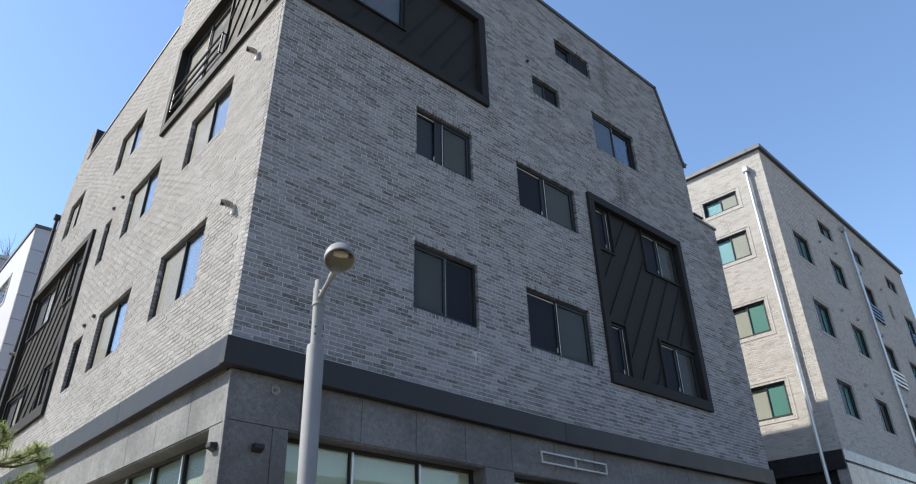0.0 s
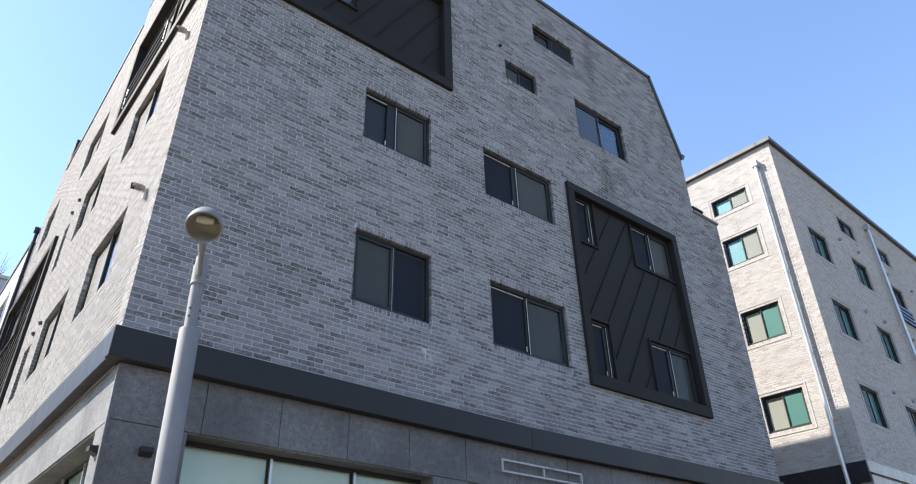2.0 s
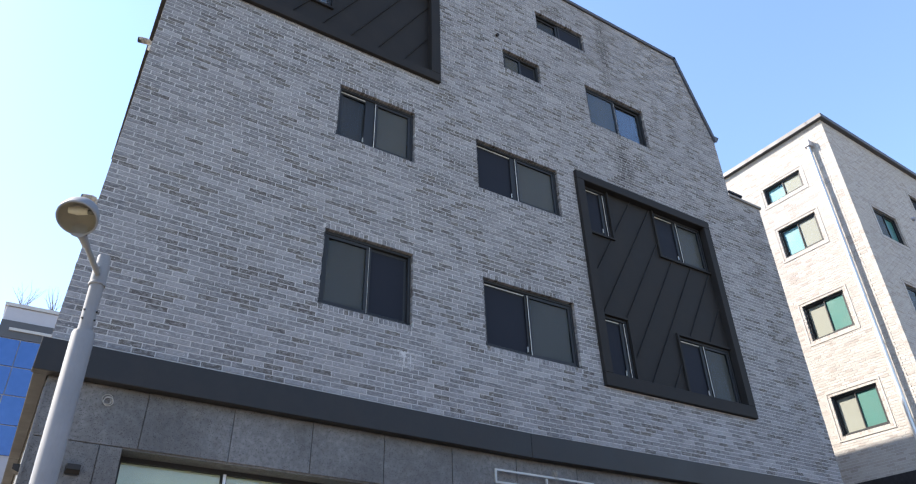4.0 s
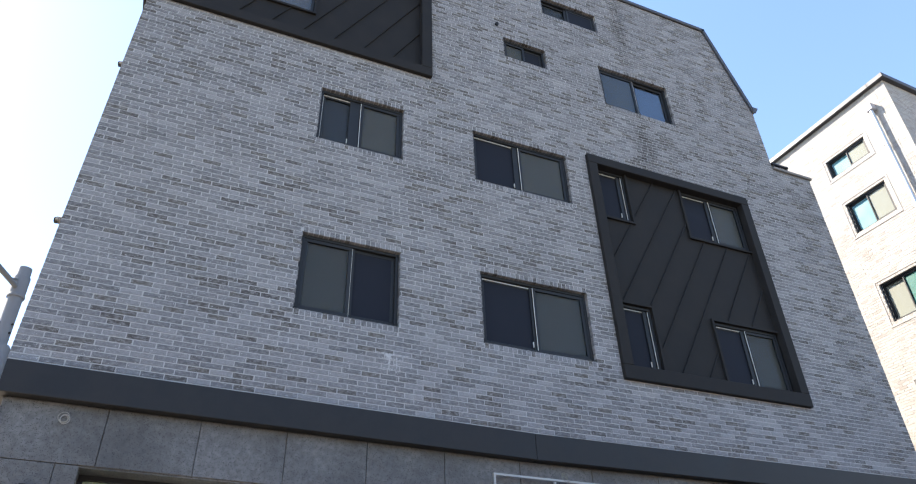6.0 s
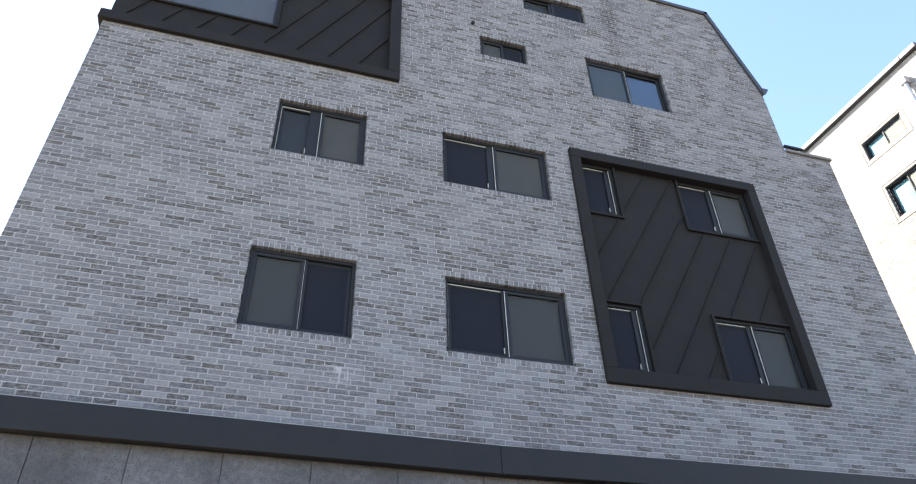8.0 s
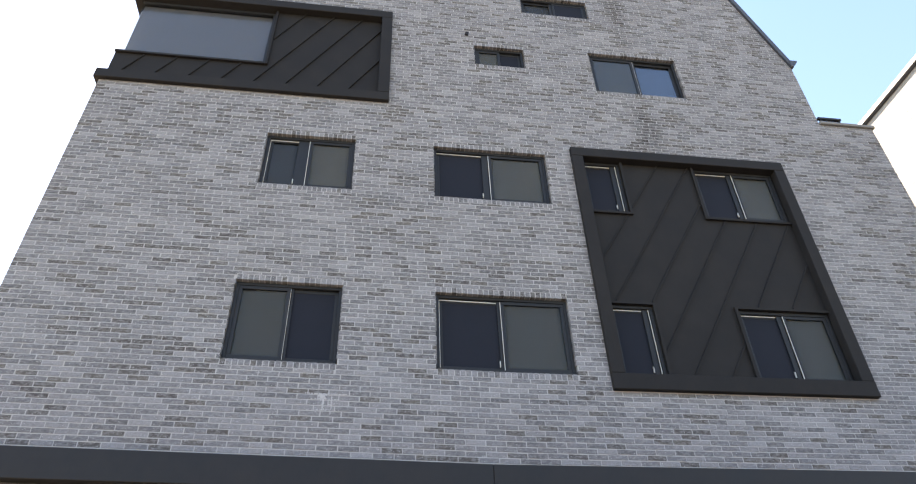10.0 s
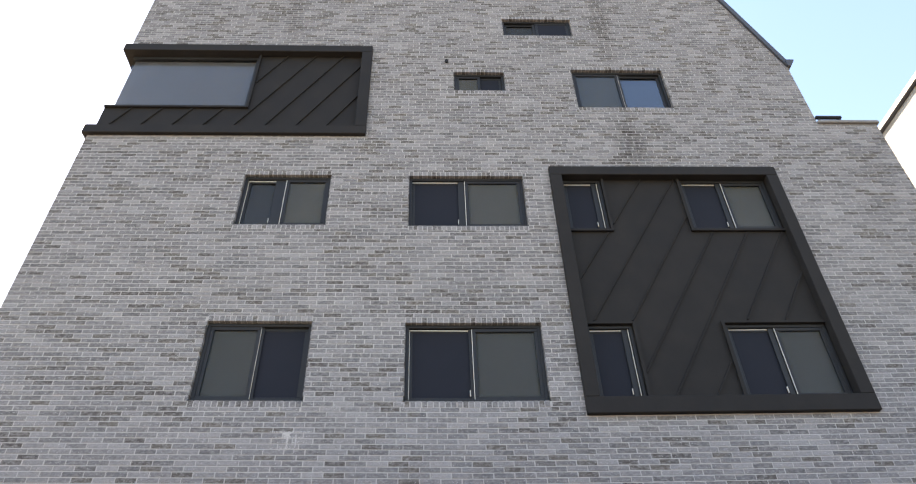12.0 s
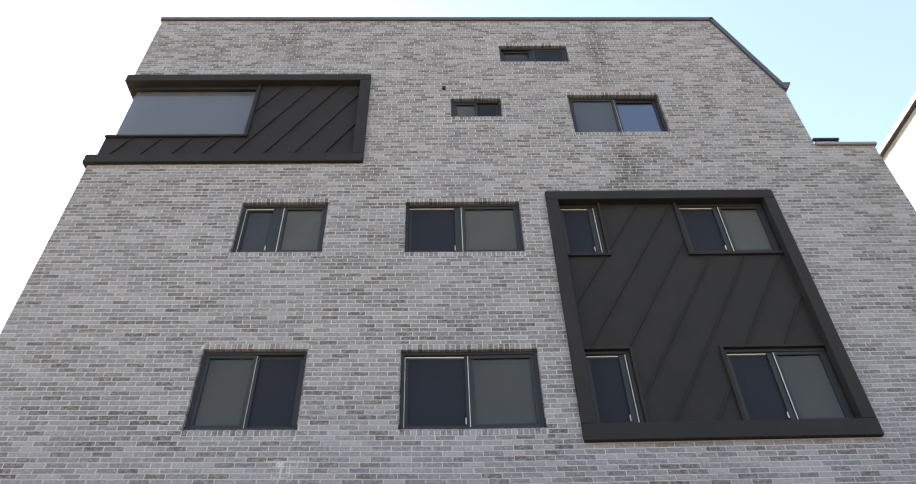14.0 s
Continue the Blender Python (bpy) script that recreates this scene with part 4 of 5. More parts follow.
def drainpipe(points, radius, material, label, hopper, brackets=()):
    t = thing("drainpipe", points[-1], label, "drainpipe")
    bm = bmesh.new()
    for a, b in zip(points, points[1:]):
        bar(bm, a, b, radius, 14)
    part("pipe", bm, material, t, smooth=True)
    c, sx, sz = hopper
    h = bmesh.new()
    box(h, lambda u, d, z: c + Vector((u, d, z)), -sx, sx, -sx, sx, -sz, sz, 0.012)
    part("hopper", h, material if material is not M_CHROME else M_PANEL_GREY, t)
    for p, way in brackets:
        k = bmesh.new()
        lathe(k, p - Vector((0, 0, 0.02)), (0, 0, 1), [(radius + 0.002, 0), (radius + 0.012, 0), (radius + 0.012, 0.04), (radius + 0.002, 0.04)], 14)
        bar(k, p, p + way, 0.012, 6)
        part("bracket", k, material, t)
    return t


p0 = [n_side(0.55, -0.12, z) for z in (15.5, 10.6, 5.9, 0.0)]
drainpipe(p0, 0.055, M_CHROME, "galvanised steel drainpipe with box hopper on cream brick", (n_side(0.55, -0.10, 15.6), 0.10, 0.11), brackets=[(n_side(0.55, -0.12, z), NB.to_3x3() @ Vector((0.12, 0, 0))) for z in (14.2, 11.6, 9.0, 6.6)])
p1 = [n_front(7.34, -0.12, 15.6), n_front(7.48, -0.12, 10.5), n_front(7.70, -0.12, 5.6), n_front(7.70, -0.12, 0.0)]
drainpipe(p1, 0.055, M_CHROME, "galvanised steel drainpipe with box hopper on cream brick", (n_front(7.33, -0.10, 15.68), 0.10, 0.11), brackets=[(n_front(u, -0.12, z), NB.to_3x3() @ Vector((0, 0.12, 0))) for u, z in ((7.39, 13.8), (7.46, 11.2), (7.56, 8.7), (7.655, 6.6))])
p2 = [side(21.46, -0.075, z) for z in (13.0, 9.0)] + [side(21.46, -0.14, 4.95), side(21.46, -0.14, 0.0)]
drainpipe(p2, 0.05, M_BLACK, "black steel drainpipe with square hopper", (side(21.46, -0.09, 13.06), 0.075, 0.085), brackets=[(side(21.46, -0.075, z), Vector((0.075, 0, 0))) for z in (11.5, 8.5, 6.0)])

# ---- buildings further off ----
FAR = thing("office_building", (9, 36, 0), "white and pale grey panelled building behind", "building")
FX, FY, FZ = 4.22, 29.0, 16.3
one_box("core", M_CONCRETE, FAR, plain, FX + 0.05, FX + 12, FY + 0.05, FY + 22, 0, FZ - 0.1)
one_box("coping", M_CAP, FAR, plain, FX - 0.05, FX + 12.1, FY - 0.05, FY + 22, FZ, FZ + 0.12)
far_front = lambda u, d, z: Vector((FX + u, FY + d, z))
far_side = lambda u, d, z: Vector((FX + d, FY + u, z))
z = FZ
while z > 4:
    z -= 0.98
    for i in range(5):
        one_box("panel", M_PANEL_GREY, FAR, far_front, i * 2.0 + 0.01, i * 2.0 + 1.99, 0.0, 0.05, z + 0.01, z + 0.97)
wall_sheet("wall", far_side, 0.052, 22, 2, FZ, [(a, a + 2.2, FZ - h - 1.35, FZ - h) for a in (2.2, 7.0, 12.0) for h in (1.2, 4.0, 7.0, 10.0)], 0.0, 0.05, M_PANEL_WHITE, FAR, (), "white sunlit wall")
for a in (2.2, 7.0, 12.0):
    for h in (1.2, 4.0, 7.0, 10.0):
        w = part("window", ring(bmesh.new(), far_side, a, a + 2.2, -0.03, 0.045, FZ - h - 1.35, FZ - h, 0.09), M_PANEL_GREY, FAR)
        pane(far_side, a + 0.09, a + 2.11, 0.02, FZ - h - 1.26, FZ - h - 0.09, w, M_GLASS_COAT)
BACK = thing("office_building", (2, 60, 0), "distant pale building with a blue glass strip", "building")
one_box("core", M_PANEL_GREY, BACK, plain, 0.6, 13, 55.0, 70, 0, 26.0, 0.05)
one_box("coping", M_PANEL_WHITE, BACK, plain, 0.5, 13.1, 54.9, 70.1, 26.0, 26.25)
one_box("wing", M_PANEL_GREY, BACK, plain, -8.5, 0.597, 55.0, 70, 0, 21.3, 0.05)
one_box("wing_coping", M_PANEL_WHITE, BACK, plain, -8.6, 0.597, 54.9, 70.1, 21.3, 21.5)
M_BLUEGLASS = painted_metal("blue_curtain_glass", (0.03, 0.10, 0.32), 0.12, 0.0, 0.2)
for i in range(8):
    for j, z in enumerate((15.6, 17.6, 19.6, 21.6)):
        x = -8.4 + i * 2.1 if z < 19 else 0.65 + i * 1.5
        one_box("pane", M_BLUEGLASS, BACK, plain, x, x + (2.02 if z < 19 else 1.44), 54.9, 54.99, z, z + 1.92)
one_box("fascia", M_CAP, BACK, plain, 0.6, 13, 54.9, 54.99, 23.6, 24.9)
one_box("light_strip", M_PANEL_WHITE, BACK, plain, 1.2, 4.6, 54.8, 54.89, 24.15, 24.35)
for j in range(5):
    tw = thing("rooftop_shrub", (1.6 + j * 1.9, 56, 26.25), "bare twiggy shrub on a rooftop", "shrub", "bare rooftop shrubs")
    rng = random.Random(j + 5)
    bm = bmesh.new()
    for i in range(16):
        p = Vector((1.6 + j * 1.9, 56, 26.2))
        way = Vector((rng.uniform(-0.5, 0.5), rng.uniform(-0.4, 0.4), 1)).normalized()
        for s in range(3):
            q = p + way * rng.uniform(0.5, 0.9)
            bar(bm, p, q, 0.02 - s * 0.005, 4, 0.015 - s * 0.005)
            p, way = q, (way + Vector((rng.uniform(-0.4, 0.4), rng.uniform(-0.4, 0.4), 0.1))).normalized()
    part("twigs", bm, M_BARK, tw)
# plain houses added across the street for reflections and bounce, seen only in glass
for i, (x, w, h) in enumerate(((-14, 12, 7), (1, 11, 6.5), (14, 12, 7.5), (29, 12, 7), (60, 40, 17))):
    hs = thing("house", (x + w / 2, -14, 0), "plain house added across the street for reflections", "house")
    one_box("wall", M_HOUSE, hs, plain, x, x + w, -22, -12, 0, h, 0.05)
    one_box("roof", M_CAP, hs, plain, x - 0.2, x + w + 0.2, -22.2, -11.8, h, h + 0.25)
    for a in range(3):
        for b in range(2):
            one_box("window", M_BLUEGLASS, hs, plain, x + 1.4 + a * 3.5, x + 3.2 + a * 3.5, -12.0, -11.95, 1.2 + b * 2.7, 2.5 + b * 2.7)

# ---- the street lamp ----
LAMP = thing("street_lamp", (3.31, 5.82, 0), "grey steel street lamp with a domed head on the pavement", "street lamp")
PX, PY = 3.31, 5.82
bm = bmesh.new()
lathe(bm, (PX, PY, 0), (0, 0, 1), [(0.0, 0.0), (0.092, 0.0), (0.092, 4.37), (0.086, 4.39), (0.056, 4.39)], 28)
part("lower_pole", bm, M_POLE, LAMP, smooth=True)
bm = bmesh.new()
lathe(bm, (PX, PY, 4.38), (0, 0, 1), [(0.059, 0.0), (0.059, 0.48)], 24)
part("upper_pole", bm, M_POLE, LAMP, smooth=True)
bm = bmesh.new()
lathe(bm, (PX, PY, 4.84), (0, 0, 1), [(0.056, 0), (0.070, 0.0), (0.073, 0.012), (0.070, 0.026), (0.066, 0.03), (0.066, 0.205), (0.056, 0.212), (0.054, 0.30), (0.0, 0.306)], 24)
part("collar", bm, M_POLE, LAMP, smooth=True)
HEAD = Vector((3.0, 4.97, 5.01))
TURN = Vector((0.16, 0.46, 0.87))
joint = Vector((PX, PY, 4.93))
neck = HEAD + (joint - HEAD).normalized() * 0.17 + Vector((0, 0, -0.055))
bm = bmesh.new()
bar(bm, joint, neck, 0.024, 12)
bar(bm, neck + (joint - neck).normalized() * 0.20, neck, 0.033, 12, 0.036)
bar(bm, joint + Vector((-0.01, 0, 0.10)), joint + (neck - joint) * 0.2 + Vector((0, 0, 0.02)), 0.012, 8)
part("arm", bm, M_POLE, LAMP, smooth=True)
head = part("lamp_head", lathe(bmesh.new(), HEAD - Vector((0, 0, 0.05)), TURN, [(0.138, 0.004), (0.150, -0.004), (0.157, 0.004), (0.156, 0.03), (0.151, 0.06), (0.142, 0.10), (0.122, 0.145), (0.09, 0.178), (0.045, 0.197), (0.0, 0.202)], 32), M_POLE, LAMP, "domed grey lamp head", True)
part("reflector", lathe(bmesh.new(), HEAD - Vector((0, 0, 0.05)), TURN, [(0.142, 0.008), (0.128, 0.05), (0.095, 0.085), (0.05, 0.102), (0.0, 0.106)], 28), painted_metal("tarnished_reflector", (0.20, 0.19, 0.17), 0.5, 0.0, 0.6), head, smooth=True)
lens = part("lens", lathe(bmesh.new(), HEAD - Vector((0, 0, 0.056)), TURN, [(0.0, -0.004), (0.08, -0.002), (0.142, 0.004), (0.142, 0.008), (0.08, 0.003), (0.0, 0.001)], 28), glass_material("smoky_lamp_glass", (0.88, 0.87, 0.81), 1.3, 0.25), head, "yellowed clear lamp cover", True)
lens.visible_shadow = False
bm = bmesh.new()
lathe(bm, HEAD + Vector((-0.004, -0.015, 0.012)), (1, -0.35, 0.0), [(0.0, -0.075), (0.026, -0.07), (0.036, 0.0), (0.026, 0.07), (0.0, 0.075)], 14)
part("bulb", bm, M_WHITE_PLASTIC, head, smooth=True)
bm = bmesh.new()
lathe(bm, HEAD + Vector((-0.004, -0.015, 0.012)) + Vector((0.085, -0.03, 0)), (1, -0.35, 0.0), [(0.0, -0.02), (0.02, -0.02), (0.02, 0.03), (0.0, 0.03)], 12)
part("bulb_socket", bm, M_CAP, head, smooth=True)
part("hinge", lathe(bmesh.new(), neck + Vector((0.0, 0.0, -0.005)), (neck - joint), [(0.0, -0.06), (0.036, -0.06), (0.046, 0.0), (0.074, 0.045), (0.0, 0.06)], 14), M_POLE, head, smooth=True)
part("hinge_pin", bar(bmesh.new(), neck + Vector((-0.05, 0.01, -0.01)), neck + Vector((0.05, -0.01, -0.01)), 0.016, 10), M_CAP, head, smooth=True)
for z in (4.50, 4.58):
    for a in (-0.6, 1.2):
        p = Vector((PX + 0.058 * math.cos(a - 1.8), PY + 0.058 * math.sin(a - 1.8), z))
        part("bolt", bar(bmesh.new(), p, p + (p - Vector((PX, PY, z))) * 0.2, 0.009, 8), M_BLACK, LAMP)

# ---- small things on the walls ----


def security_camera(fm, u, z, label):
    t = thing("security_camera", fm(u, 0, z), label, "camera", "cameras on the side wall")
    part("mount", lathe(bmesh.new(), fm(u, -0.002, z), fm(u, -1, z) - fm(u, 0, z), [(0.0, 0), (0.055, 0.0), (0.055, 0.02), (0.03, 0.035), (0.0, 0.035)], 16), M_BEIGE, t, smooth=True)
    a, b = fm(u, -0.03, z), fm(u + 0.03, -0.08, z + 0.03)
    part("arm", bar(bmesh.new(), a, b, 0.016, 10), M_BEIGE, t, smooth=True)
    p, q = fm(u + 0.0, -0.035, z + 0.045), fm(u + 0.04, -0.185, z + 0.055)
    part("body", lathe(bmesh.new(), p, q - p, [(0.0, 0), (0.036, 0.0), (0.041, 0.02), (0.041, 0.15), (0.0, 0.15)], 18), M_BEIGE, t, smooth=True)
    part("hood", lathe(bmesh.new(), p + Vector((0, 0, 0.006)), q - p, [(0.043, 0.04), (0.046, 0.04), (0.046, 0.15), (0.043, 0.15), (0.043, 0.04)], 18), M_BEIGE, t, smooth=True)
    part("lens", bar(bmesh.new(), q - (q - p).normalized() * 0.035, q + (q - p).normalized() * 0.014, 0.043, 16), M_FRAME, t)
    for k in range(4):
        c = p.lerp(q, 0.30 + 0.13 * k)
        part("cooling_fin", bar(bmesh.new(), c, c + (q - p).normalized() * 0.006, 0.0485, 16), M_CAP, t)
    one_box("junction_box", M_WHITE_PLASTIC, t, fm, u - 0.035, u + 0.035, -0.04, -0.002, z - 0.10, z - 0.03, 0.006)


security_camera(side, 8.18, 10.10, "white bullet security camera on the brick wall")
security_camera(side, 8.05, 7.06, "white bullet security camera on the brick wall")
security_camera(side, 21.35, 8.6, "white bullet security camera near the drainpipe")
for u, z in ((14.95, 10.33), (14.42, 10.38), (14.75, 7.40), (14.18, 7.42)):
    t = thing("vent_hood", side(u, 0, z), "small dark round vent hood on brick", "vent", "vent hoods on the side wall")
    part("hood", lathe(bmesh.new(), side(u, 0.0, z), Vector((-1, 0, -0.25)), [(0.0, 0), (0.04, 0.0), (0.04, 0.055), (0.035, 0.06), (0.03, 0.055), (0.0, 0.04)], 16), M_CAP, t, smooth=True)
for u, z in ((3.85, 13.9), (5.45, 13.95), (8.05, 13.9), (10.6, 13.95), (4.0, 8.45), (5.65, 8.48), (4.0, 11.2), (5.6, 11.25), (8.25, 11.25), (8.4, 8.5)):
    t = thing("vent_hood", n_front(u, 0, z), "small round vent hood on cream brick", "vent", "vent hoods on the pale building")
    part("hood", lathe(bmesh.new(), n_front(u, 0.0, z), Vector((0, -1, -0.25)), [(0.0, 0), (0.06, 0.0), (0.06, 0.09), (0.05, 0.10), (0.045, 0.09), (0.0, 0.07)], 14), M_PANEL_GREY, t, smooth=True)
t = thing("vent_hood", front(9.35, 0, 13.08), "tiny dark vent on grey brick", "vent")
part("hood", lathe(bmesh.new(), front(9.35, 0.0, 13.08), Vector((0, -1, -0.2)), [(0.0, 0), (0.035, 0.0), (0.035, 0.05), (0.0, 0.05)], 12), M_BLACK, t)


def wall_lamp(fm, u, z):
    t = thing("wall_lamp", fm(u, GF, z), "small dark box wall lamp on basalt cladding", "lamp", "wall lamps beside the corner")
    bm = bmesh.new()
    w, h = 0.068, 0.042
    near = [bm.verts.new(fm(u + x, GF - 0.012, z + y)) for x, y in ((-w, -h), (w, -h), (w, h), (-w, h))]
    far = [bm.verts.new(fm(u + x, GF - 0.085, z + y)) for x, y in ((-w * 0.9, -h * 0.2), (w * 0.9, -h * 0.2), (w * 0.9, h), (-w * 0.9, h))]
    bm.faces.new(near)
    bm.faces.new(far[::-1])
    for i in range(4):
        bm.faces.new((near[i], near[(i + 1) % 4], far[(i + 1) % 4], far[i]))
    part("body", bm, M_BLACK, t)
    one_box("back_plate", M_FRAME, t, fm, u - 0.055, u + 0.055, GF - 0.012, GF, z - 0.05, z + 0.05)


wall_lamp(front, 3.65, 3.53)
wall_lamp(low_side, 7.70, 3.66)

cable = thing("cable_coil", front(3.81, GF, 4.262), "coil of pale spare cable hanging out of the cladding", "cable")
rng = random.Random(3)
for j in range(4):
    cu = bpy.data.curves.new("loop", "CURVE")
    cu.dimensions, cu.bevel_depth, cu.bevel_resolution = "3D", 0.0035, 2
    sp = cu.splines.new("POLY")
    r, cx, cz = 0.034 + 0.006 * j, rng.uniform(-0.012, 0.012), rng.uniform(-0.012, 0.012)
    sp.points.add(23)
    for i, p in enumerate(sp.points):
        a = i / 24 * math.tau
        p.co = (*front(3.81 + cx + r * math.cos(a), GF - 0.012 - 0.012 * j - 0.01 * math.sin(a + j), 4.262 + cz + r * math.sin(a) * 1.05), 1)
    sp.use_cyclic_u = True
    cu.materials.append(M_CABLE if j % 2 else M_CONCRETE)
    ob = new("loop", cu)
    adopt(ob, cable)

sign = thing("sign_frame", front(9.55, GF, 4.06), "empty white steel sign frame on the cladding", "sign frame")
M_TUBE = painted_metal("dull_galvanised_tube", (0.36, 0.36, 0.345), 0.45, 0.2, 0.6)
for a, b, c, e in ((8.68, 10.44, 4.19, 4.216), (8.68, 10.44, 4.025, 4.051), (8.68, 8.706, 4.051, 4.19), (10.414, 10.44, 4.051, 4.19), (9.55, 9.576, 4.051, 4.19)):
    one_box("tube", M_TUBE, sign, front, a, b, GF - 0.08, GF - 0.05, c, e)
for u in (8.9, 10.2):
    one_box("bracket", M_CHROME, sign, front, u - 0.015, u + 0.015, GF - 0.05, GF, 4.195, 4.212)
wire = thing("cable_coil", front(9.75, GF, 4.26), "tangled loose pale cable above the sign frame", "cable")
rng = random.Random(5)
p = front(9.74, GF, 4.34)
bm = bmesh.new()
for k in range(46):
    a = k * 0.62
    q = front(9.73 + 0.045 * math.sin(a * 0.9) + rng.uniform(-0.01, 0.01), GF - 0.07 - 0.02 * math.cos(a * 1.7), 4.25 + 0.055 * math.cos(a) + rng.uniform(-0.01, 0.01))
    bar(bm, p, q, 0.0035, 5, None, False)
    p = q
part("wire", bm, M_CABLE, wire)

lime = thing("lime_bloom", front(7.32, 0, 5.5), "white lime bloom run down over grey brick joints", "stain", kind="stuff")
rng = random.Random(8)
bm = bmesh.new()
u = 7.05
while u < 7.53:
    w, h = rng.uniform(0.004, 0.014), rng.uniform(0.004, 0.011)
    box(bm, front, u, u + w, -0.0054, 0.004, 5.604 - h, 5.606 + rng.uniform(0, 0.003), 0.001)
    u += w + rng.choice((-0.002, -0.001, 0.001, 0.008))
for k in range(240):
    u = rng.gauss(7.255, 0.02)
    z = 5.60 - abs(rng.gauss(0, 0.028))
    box(bm, front, u, u + rng.uniform(0.002, 0.008), -0.0054 - 0.0002 * (k % 4), 0.004, z - rng.uniform(0.004, 0.018), z, 0.0006)
for k in range(190):
    u = rng.choice((7.265, 7.275, 7.37)) + rng.gauss(0, 0.005)
    z = 5.58 - abs(rng.gauss(0, 0.10))
    box(bm, front, u, u + rng.uniform(0.002, 0.006), -0.0054 - 0.0002 * (k % 4), 0.004, z - rng.uniform(0.004, 0.016), z, 0.0006)
for k in range(150):
    u = rng.gauss(7.29, 0.09)
    z = 5.606 - 0.0705 * rng.choice((1, 1, 2, 3)) + rng.gauss(0, 0.003)
    box(bm, front, u, u + rng.uniform(0.004, 0.014), -0.0054 - 0.0002 * (k % 4), 0.004, z - rng.uniform(0.003, 0.007), z, 0.0006)
part("crust", bm, mortar_material("white_lime", (0.60, 0.60, 0.605)), lime)

hr = thing("terrace_rail", front(16.2, 0.2, LEDGE + 0.075), "low black rail on the terrace coping", "railing")
part("rail", box(bmesh.new(), front, SHOULDER + 0.02, 16.42, -0.03, 0.03, LEDGE + 0.15, LEDGE + 0.20, 0.005), M_BLACK, hr)
for u in (15.98, 16.36):
    part("post", box(bmesh.new(), front, u, u + 0.03, -0.015, 0.015, LEDGE + 0.075, LEDGE + 0.15), M_BLACK, hr)

# ---- the young pine by the side street ----
TREE = thing("pine_tree", (1.38, 9.9, 0), "young pine with long drooping green needles", "tree")
rng = random.Random(11)
bm = bmesh.new()
p = Vector((1.38, 9.9, -0.02))
knots = [p]
for i in range(9):
    q = p + Vector((rng.uniform(-0.05, 0.05), rng.uniform(-0.05, 0.05), 0.455))
    bar(bm, p, q, 0.075 - i * 0.007, 8, 0.068 - i * 0.007)
    knots.append(q)
    p = q
part("trunk", bm, M_BARK, TREE, smooth=True)
limbs, tufts = bmesh.new(), []
for i in range(2, 9):
    for j in range(9):
        a = j * math.tau / 8 + i * 1.3 + rng.uniform(-0.3, 0.3)
        reach = (1.35 - 0.11 * i) * rng.uniform(0.75, 1.15) + 0.25
        s = knots[min(i, 9)]
        e = s + Vector((math.cos(a) * reach, math.sin(a) * reach, reach * rng.uniform(0.2, 0.75)))
        m = (s + e) / 2 + Vector((0, 0, -0.06))
        bar(limbs, s, m, 0.022, 5, 0.016, False)
        bar(limbs, m, e, 0.016, 5, 0.006, False)
        for f in (0.35, 0.5, 0.62, 0.74, 0.85, 0.93, 1.0):
            c = s.lerp(e, f)
            for k in range(2):
                w = Vector((math.cos(a + rng.uniform(-1, 1)), math.sin(a + rng.uniform(-1, 1)), rng.uniform(-0.1, 0.7))).normalized()
                tip = c + w * rng.uniform(0.08, 0.2)
                bar(limbs, c, tip, 0.006, 4, 0.004, False)
                tufts.append((tip, w))
part("limbs", limbs, M_BARK, TREE)
verts, faces = [], []
for c, w in tufts:
    for k in range(44):
        d = (w + Vector((rng.gauss(0, 0.7), rng.gauss(0, 0.7), rng.gauss(0, 0.7)))).normalized()
        ln = rng.uniform(0.09, 0.18)
        o = c - w * rng.uniform(0, 0.14)
        s = d.cross(Vector((0, 0, 1)))
        s = (s if s.length > 0.01 else Vector((1, 0, 0))).normalized() * 0.0027
        mid, end = o + d * ln * 0.6, o + d * ln + Vector((0, 0, -0.03))
        b = len(verts)
        verts += [o - s, o + s, mid + s, mid - s, end]
        faces += [(b, b + 1, b + 2, b + 3), (b + 3, b + 2, b + 4)]
me = bpy.data.meshes.new("crown")
me.from_pydata([tuple(q) for q in verts], [], faces)
part_mesh("crown", me, M_NEEDLE, TREE)

# ---- bricks ----


def wall_bricks(fm, rects, depth, seed, mirrored, joined, single, wall, label, close_by, proud=(0.0022, 0.0048)):
    """The bricks of one wall: up to 300 of the closest as parts, the others as one mesh."""
    near = [r for r in rects if close_by((r[0] + r[1]) / 2, r[3])][:300]
    chosen = set(near)
    rest = [r for r in rects if r not in chosen]
    tagged(part_mesh("bricks", brick_mesh("bricks", fm, rest, depth, seed, mirrored, proud), joined, wall), label, kind="stuff")
    shared = {}
    for i, (a, b, c, e) in enumerate(near):
        key = (round(b - a, 2), round(e - c, 3), i % 3)
        o = fm((a + b) / 2, 0.0, (c + e) / 2)
        if key not in shared:
            w, h = (b - a) / 2, (e - c) / 2
            o0 = o.copy()
            um, zm = (a + b) / 2, (c + e) / 2
            shared[key] = brick_mesh("brick", lambda u, d, z: fm(um + u, d, zm + z) - o0, [(-w, w, -h, h)], depth, 50 + i, mirrored, proud)
            shared[key].materials.append(single)
        ob = new("brick", shared[key])
        ob.location = o
        adopt(ob, wall)


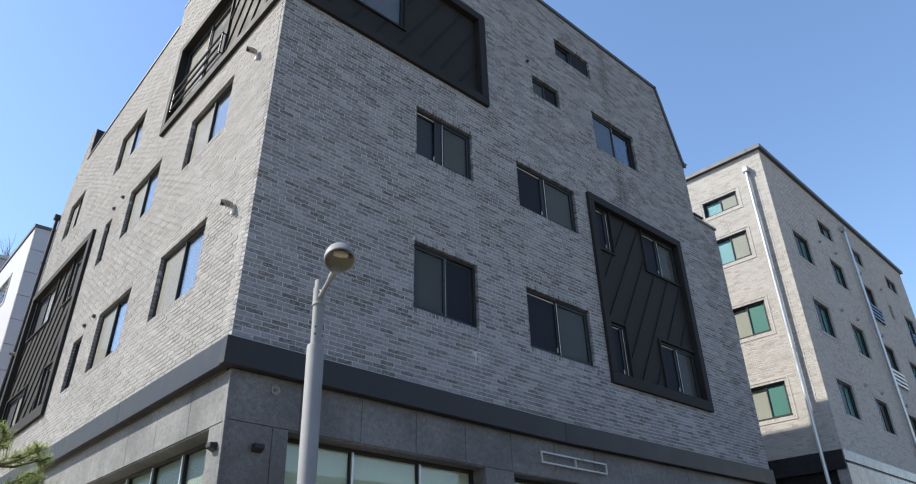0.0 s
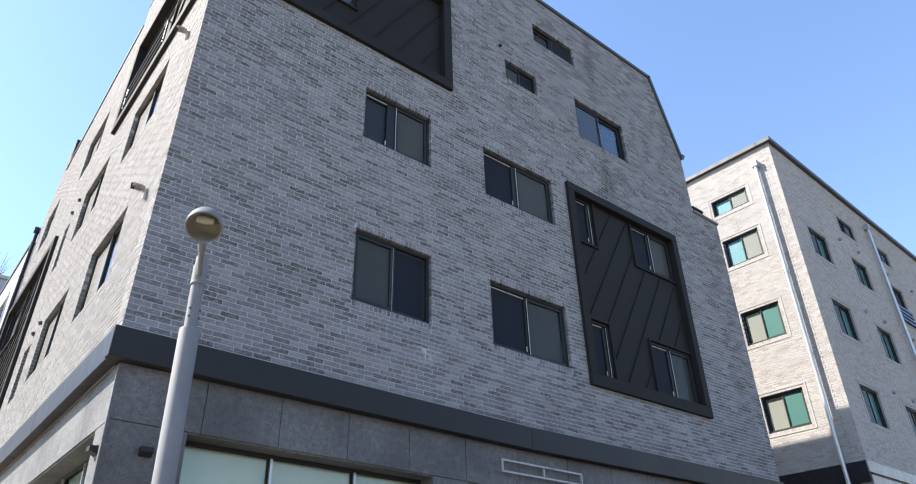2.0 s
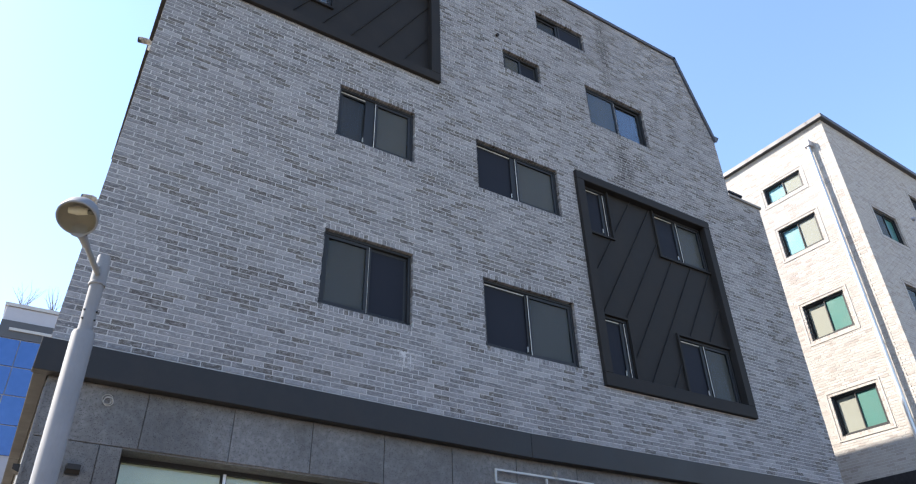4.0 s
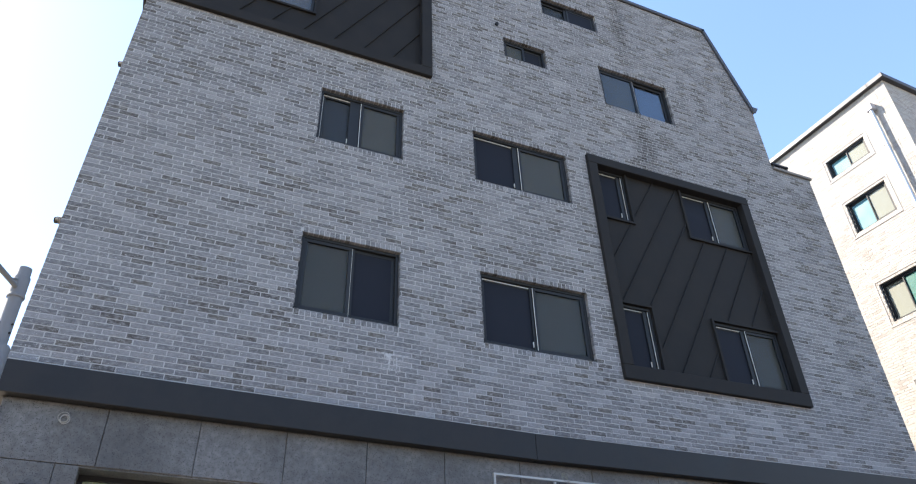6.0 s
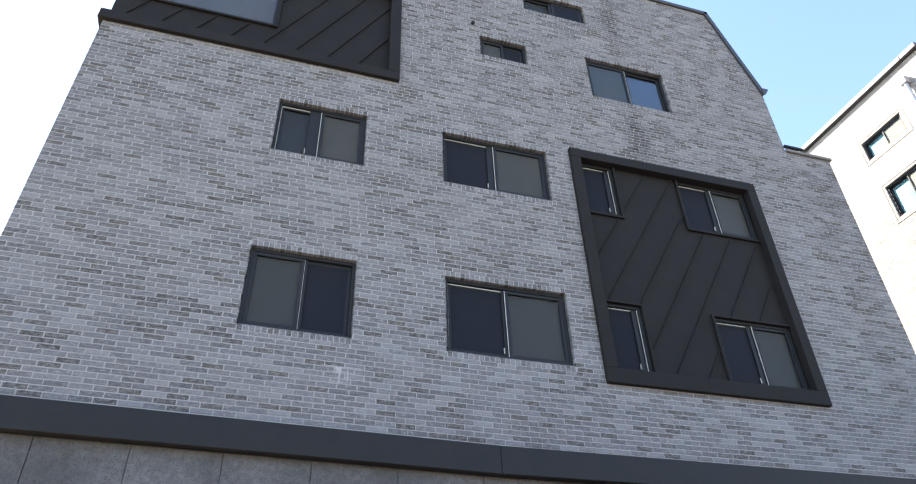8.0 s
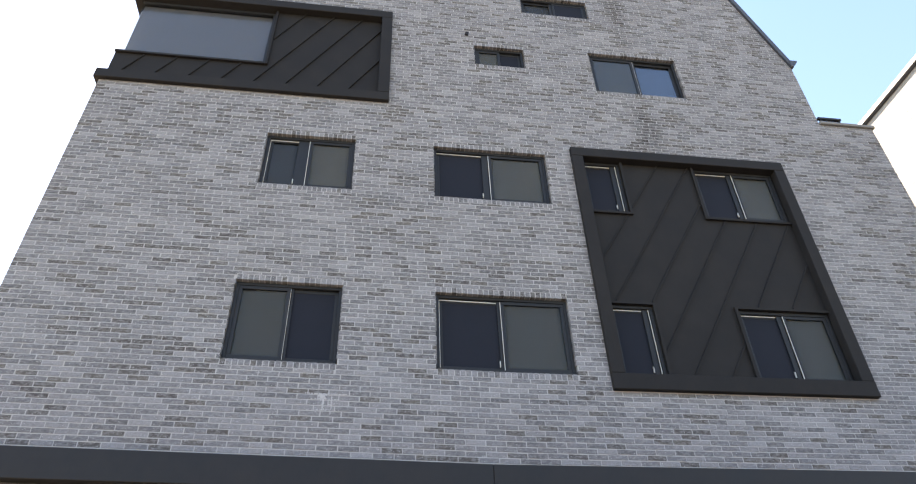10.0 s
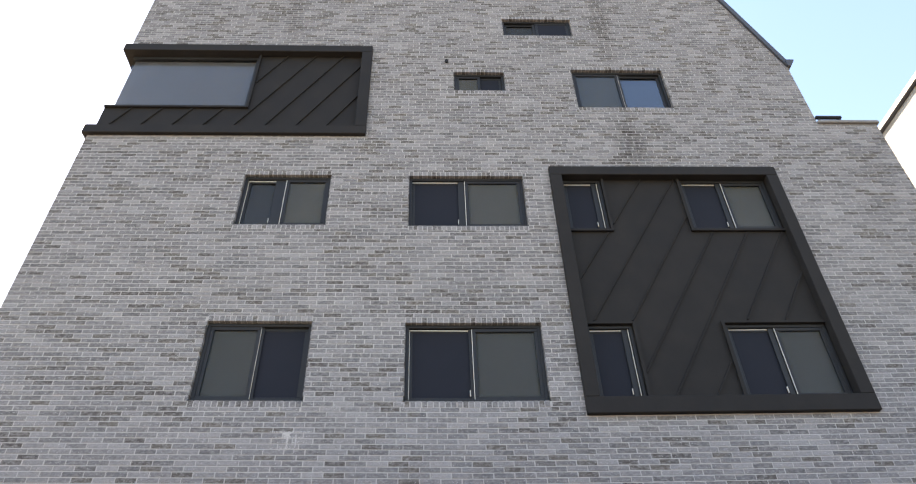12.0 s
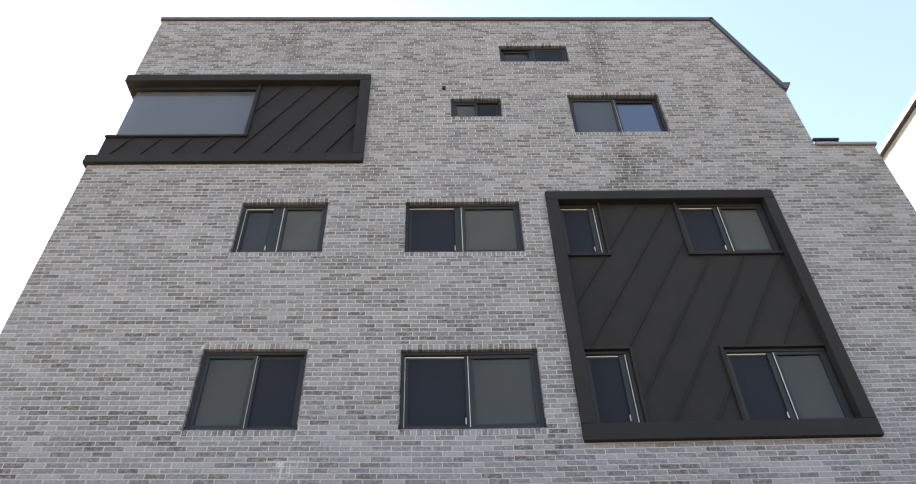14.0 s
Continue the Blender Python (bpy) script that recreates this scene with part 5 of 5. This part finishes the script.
COURSE, LENGTH, JOINT = 0.0705, 0.250, 0.0132
holes = [(*w[:4], True) for w in FRONT_WINDOWS] + [(*grow(BAY_F, -0.02), False), (2.0, BAY_G[1] - 0.02, BAY_G[2] + 0.02, BAY_G[3] - 0.02, False)]
rects = lay_bricks(3.0, RIGHT, BAND1 - 0.03, TOP - 0.005, holes, LENGTH, COURSE, JOINT, 1, lo=lambda z: CORNER_X, hi=roof_u)
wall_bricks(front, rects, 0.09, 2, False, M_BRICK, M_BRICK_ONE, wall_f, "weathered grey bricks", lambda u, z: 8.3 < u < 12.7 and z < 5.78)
holes = [(*w[:4], True) for w in SIDE_WINDOWS] + [(*grow(BAY_L, -0.02), False), (6.0, BAY_GS[1] - 0.02, BAY_GS[2] + 0.02, BAY_GS[3] - 0.02, False)]
rects = lay_bricks(FRONT_Y + 0.105, DEPTH, SIDE_BAND1 - 0.03, TOP - 0.005, holes, LENGTH, COURSE, JOINT, 3, hi=roof_y)
wall_bricks(side, rects, 0.09, 4, True, M_BRICK_SUNLIT, M_BRICK_SUNLIT_ONE, wall_s, "sunlit weathered grey bricks", lambda u, z: u < 10.4 and z < 6.1, (0.001, 0.0045))
cheek = lay_bricks(END_U, DEPTH, EAVE1, END_TOP, [], LENGTH, COURSE, JOINT, 9, hi=far_y)
tagged(part_mesh("bricks", brick_mesh("bricks", side, cheek, 0.018, 4, True, (0.001, 0.0045)), M_BRICK_SUNLIT, wall_s), "sunlit weathered grey bricks", kind="stuff")
holes = [(*w[:4], True) for w in N_FRONT]
rects = lay_bricks(0.0, N_LEN, N_BASE, N_TOP - 0.005, holes, 0.205, 0.0705, 0.011, 5, ragged=False)
wall_bricks(n_front, rects, 0.09, 6, False, M_BRICK_PALE, M_BRICK_PALE_ONE, nwf, "pale cream bricks", lambda u, z: u < 3.4 and z < 7.3)
holes = [(*w[:4], True) for w in N_SIDE]
rects = lay_bricks(0.105, 8.0, N_BASE, N_TOP - 0.005, holes, 0.205, 0.0705, 0.011, 7, ragged=False)
wall_bricks(n_side, rects, 0.09, 8, True, M_BRICK_PALE, M_BRICK_PALE_ONE, nws, "sunlit pale cream bricks", lambda u, z: u < 3.2 and z < 7.9, (0.0, 0.003))
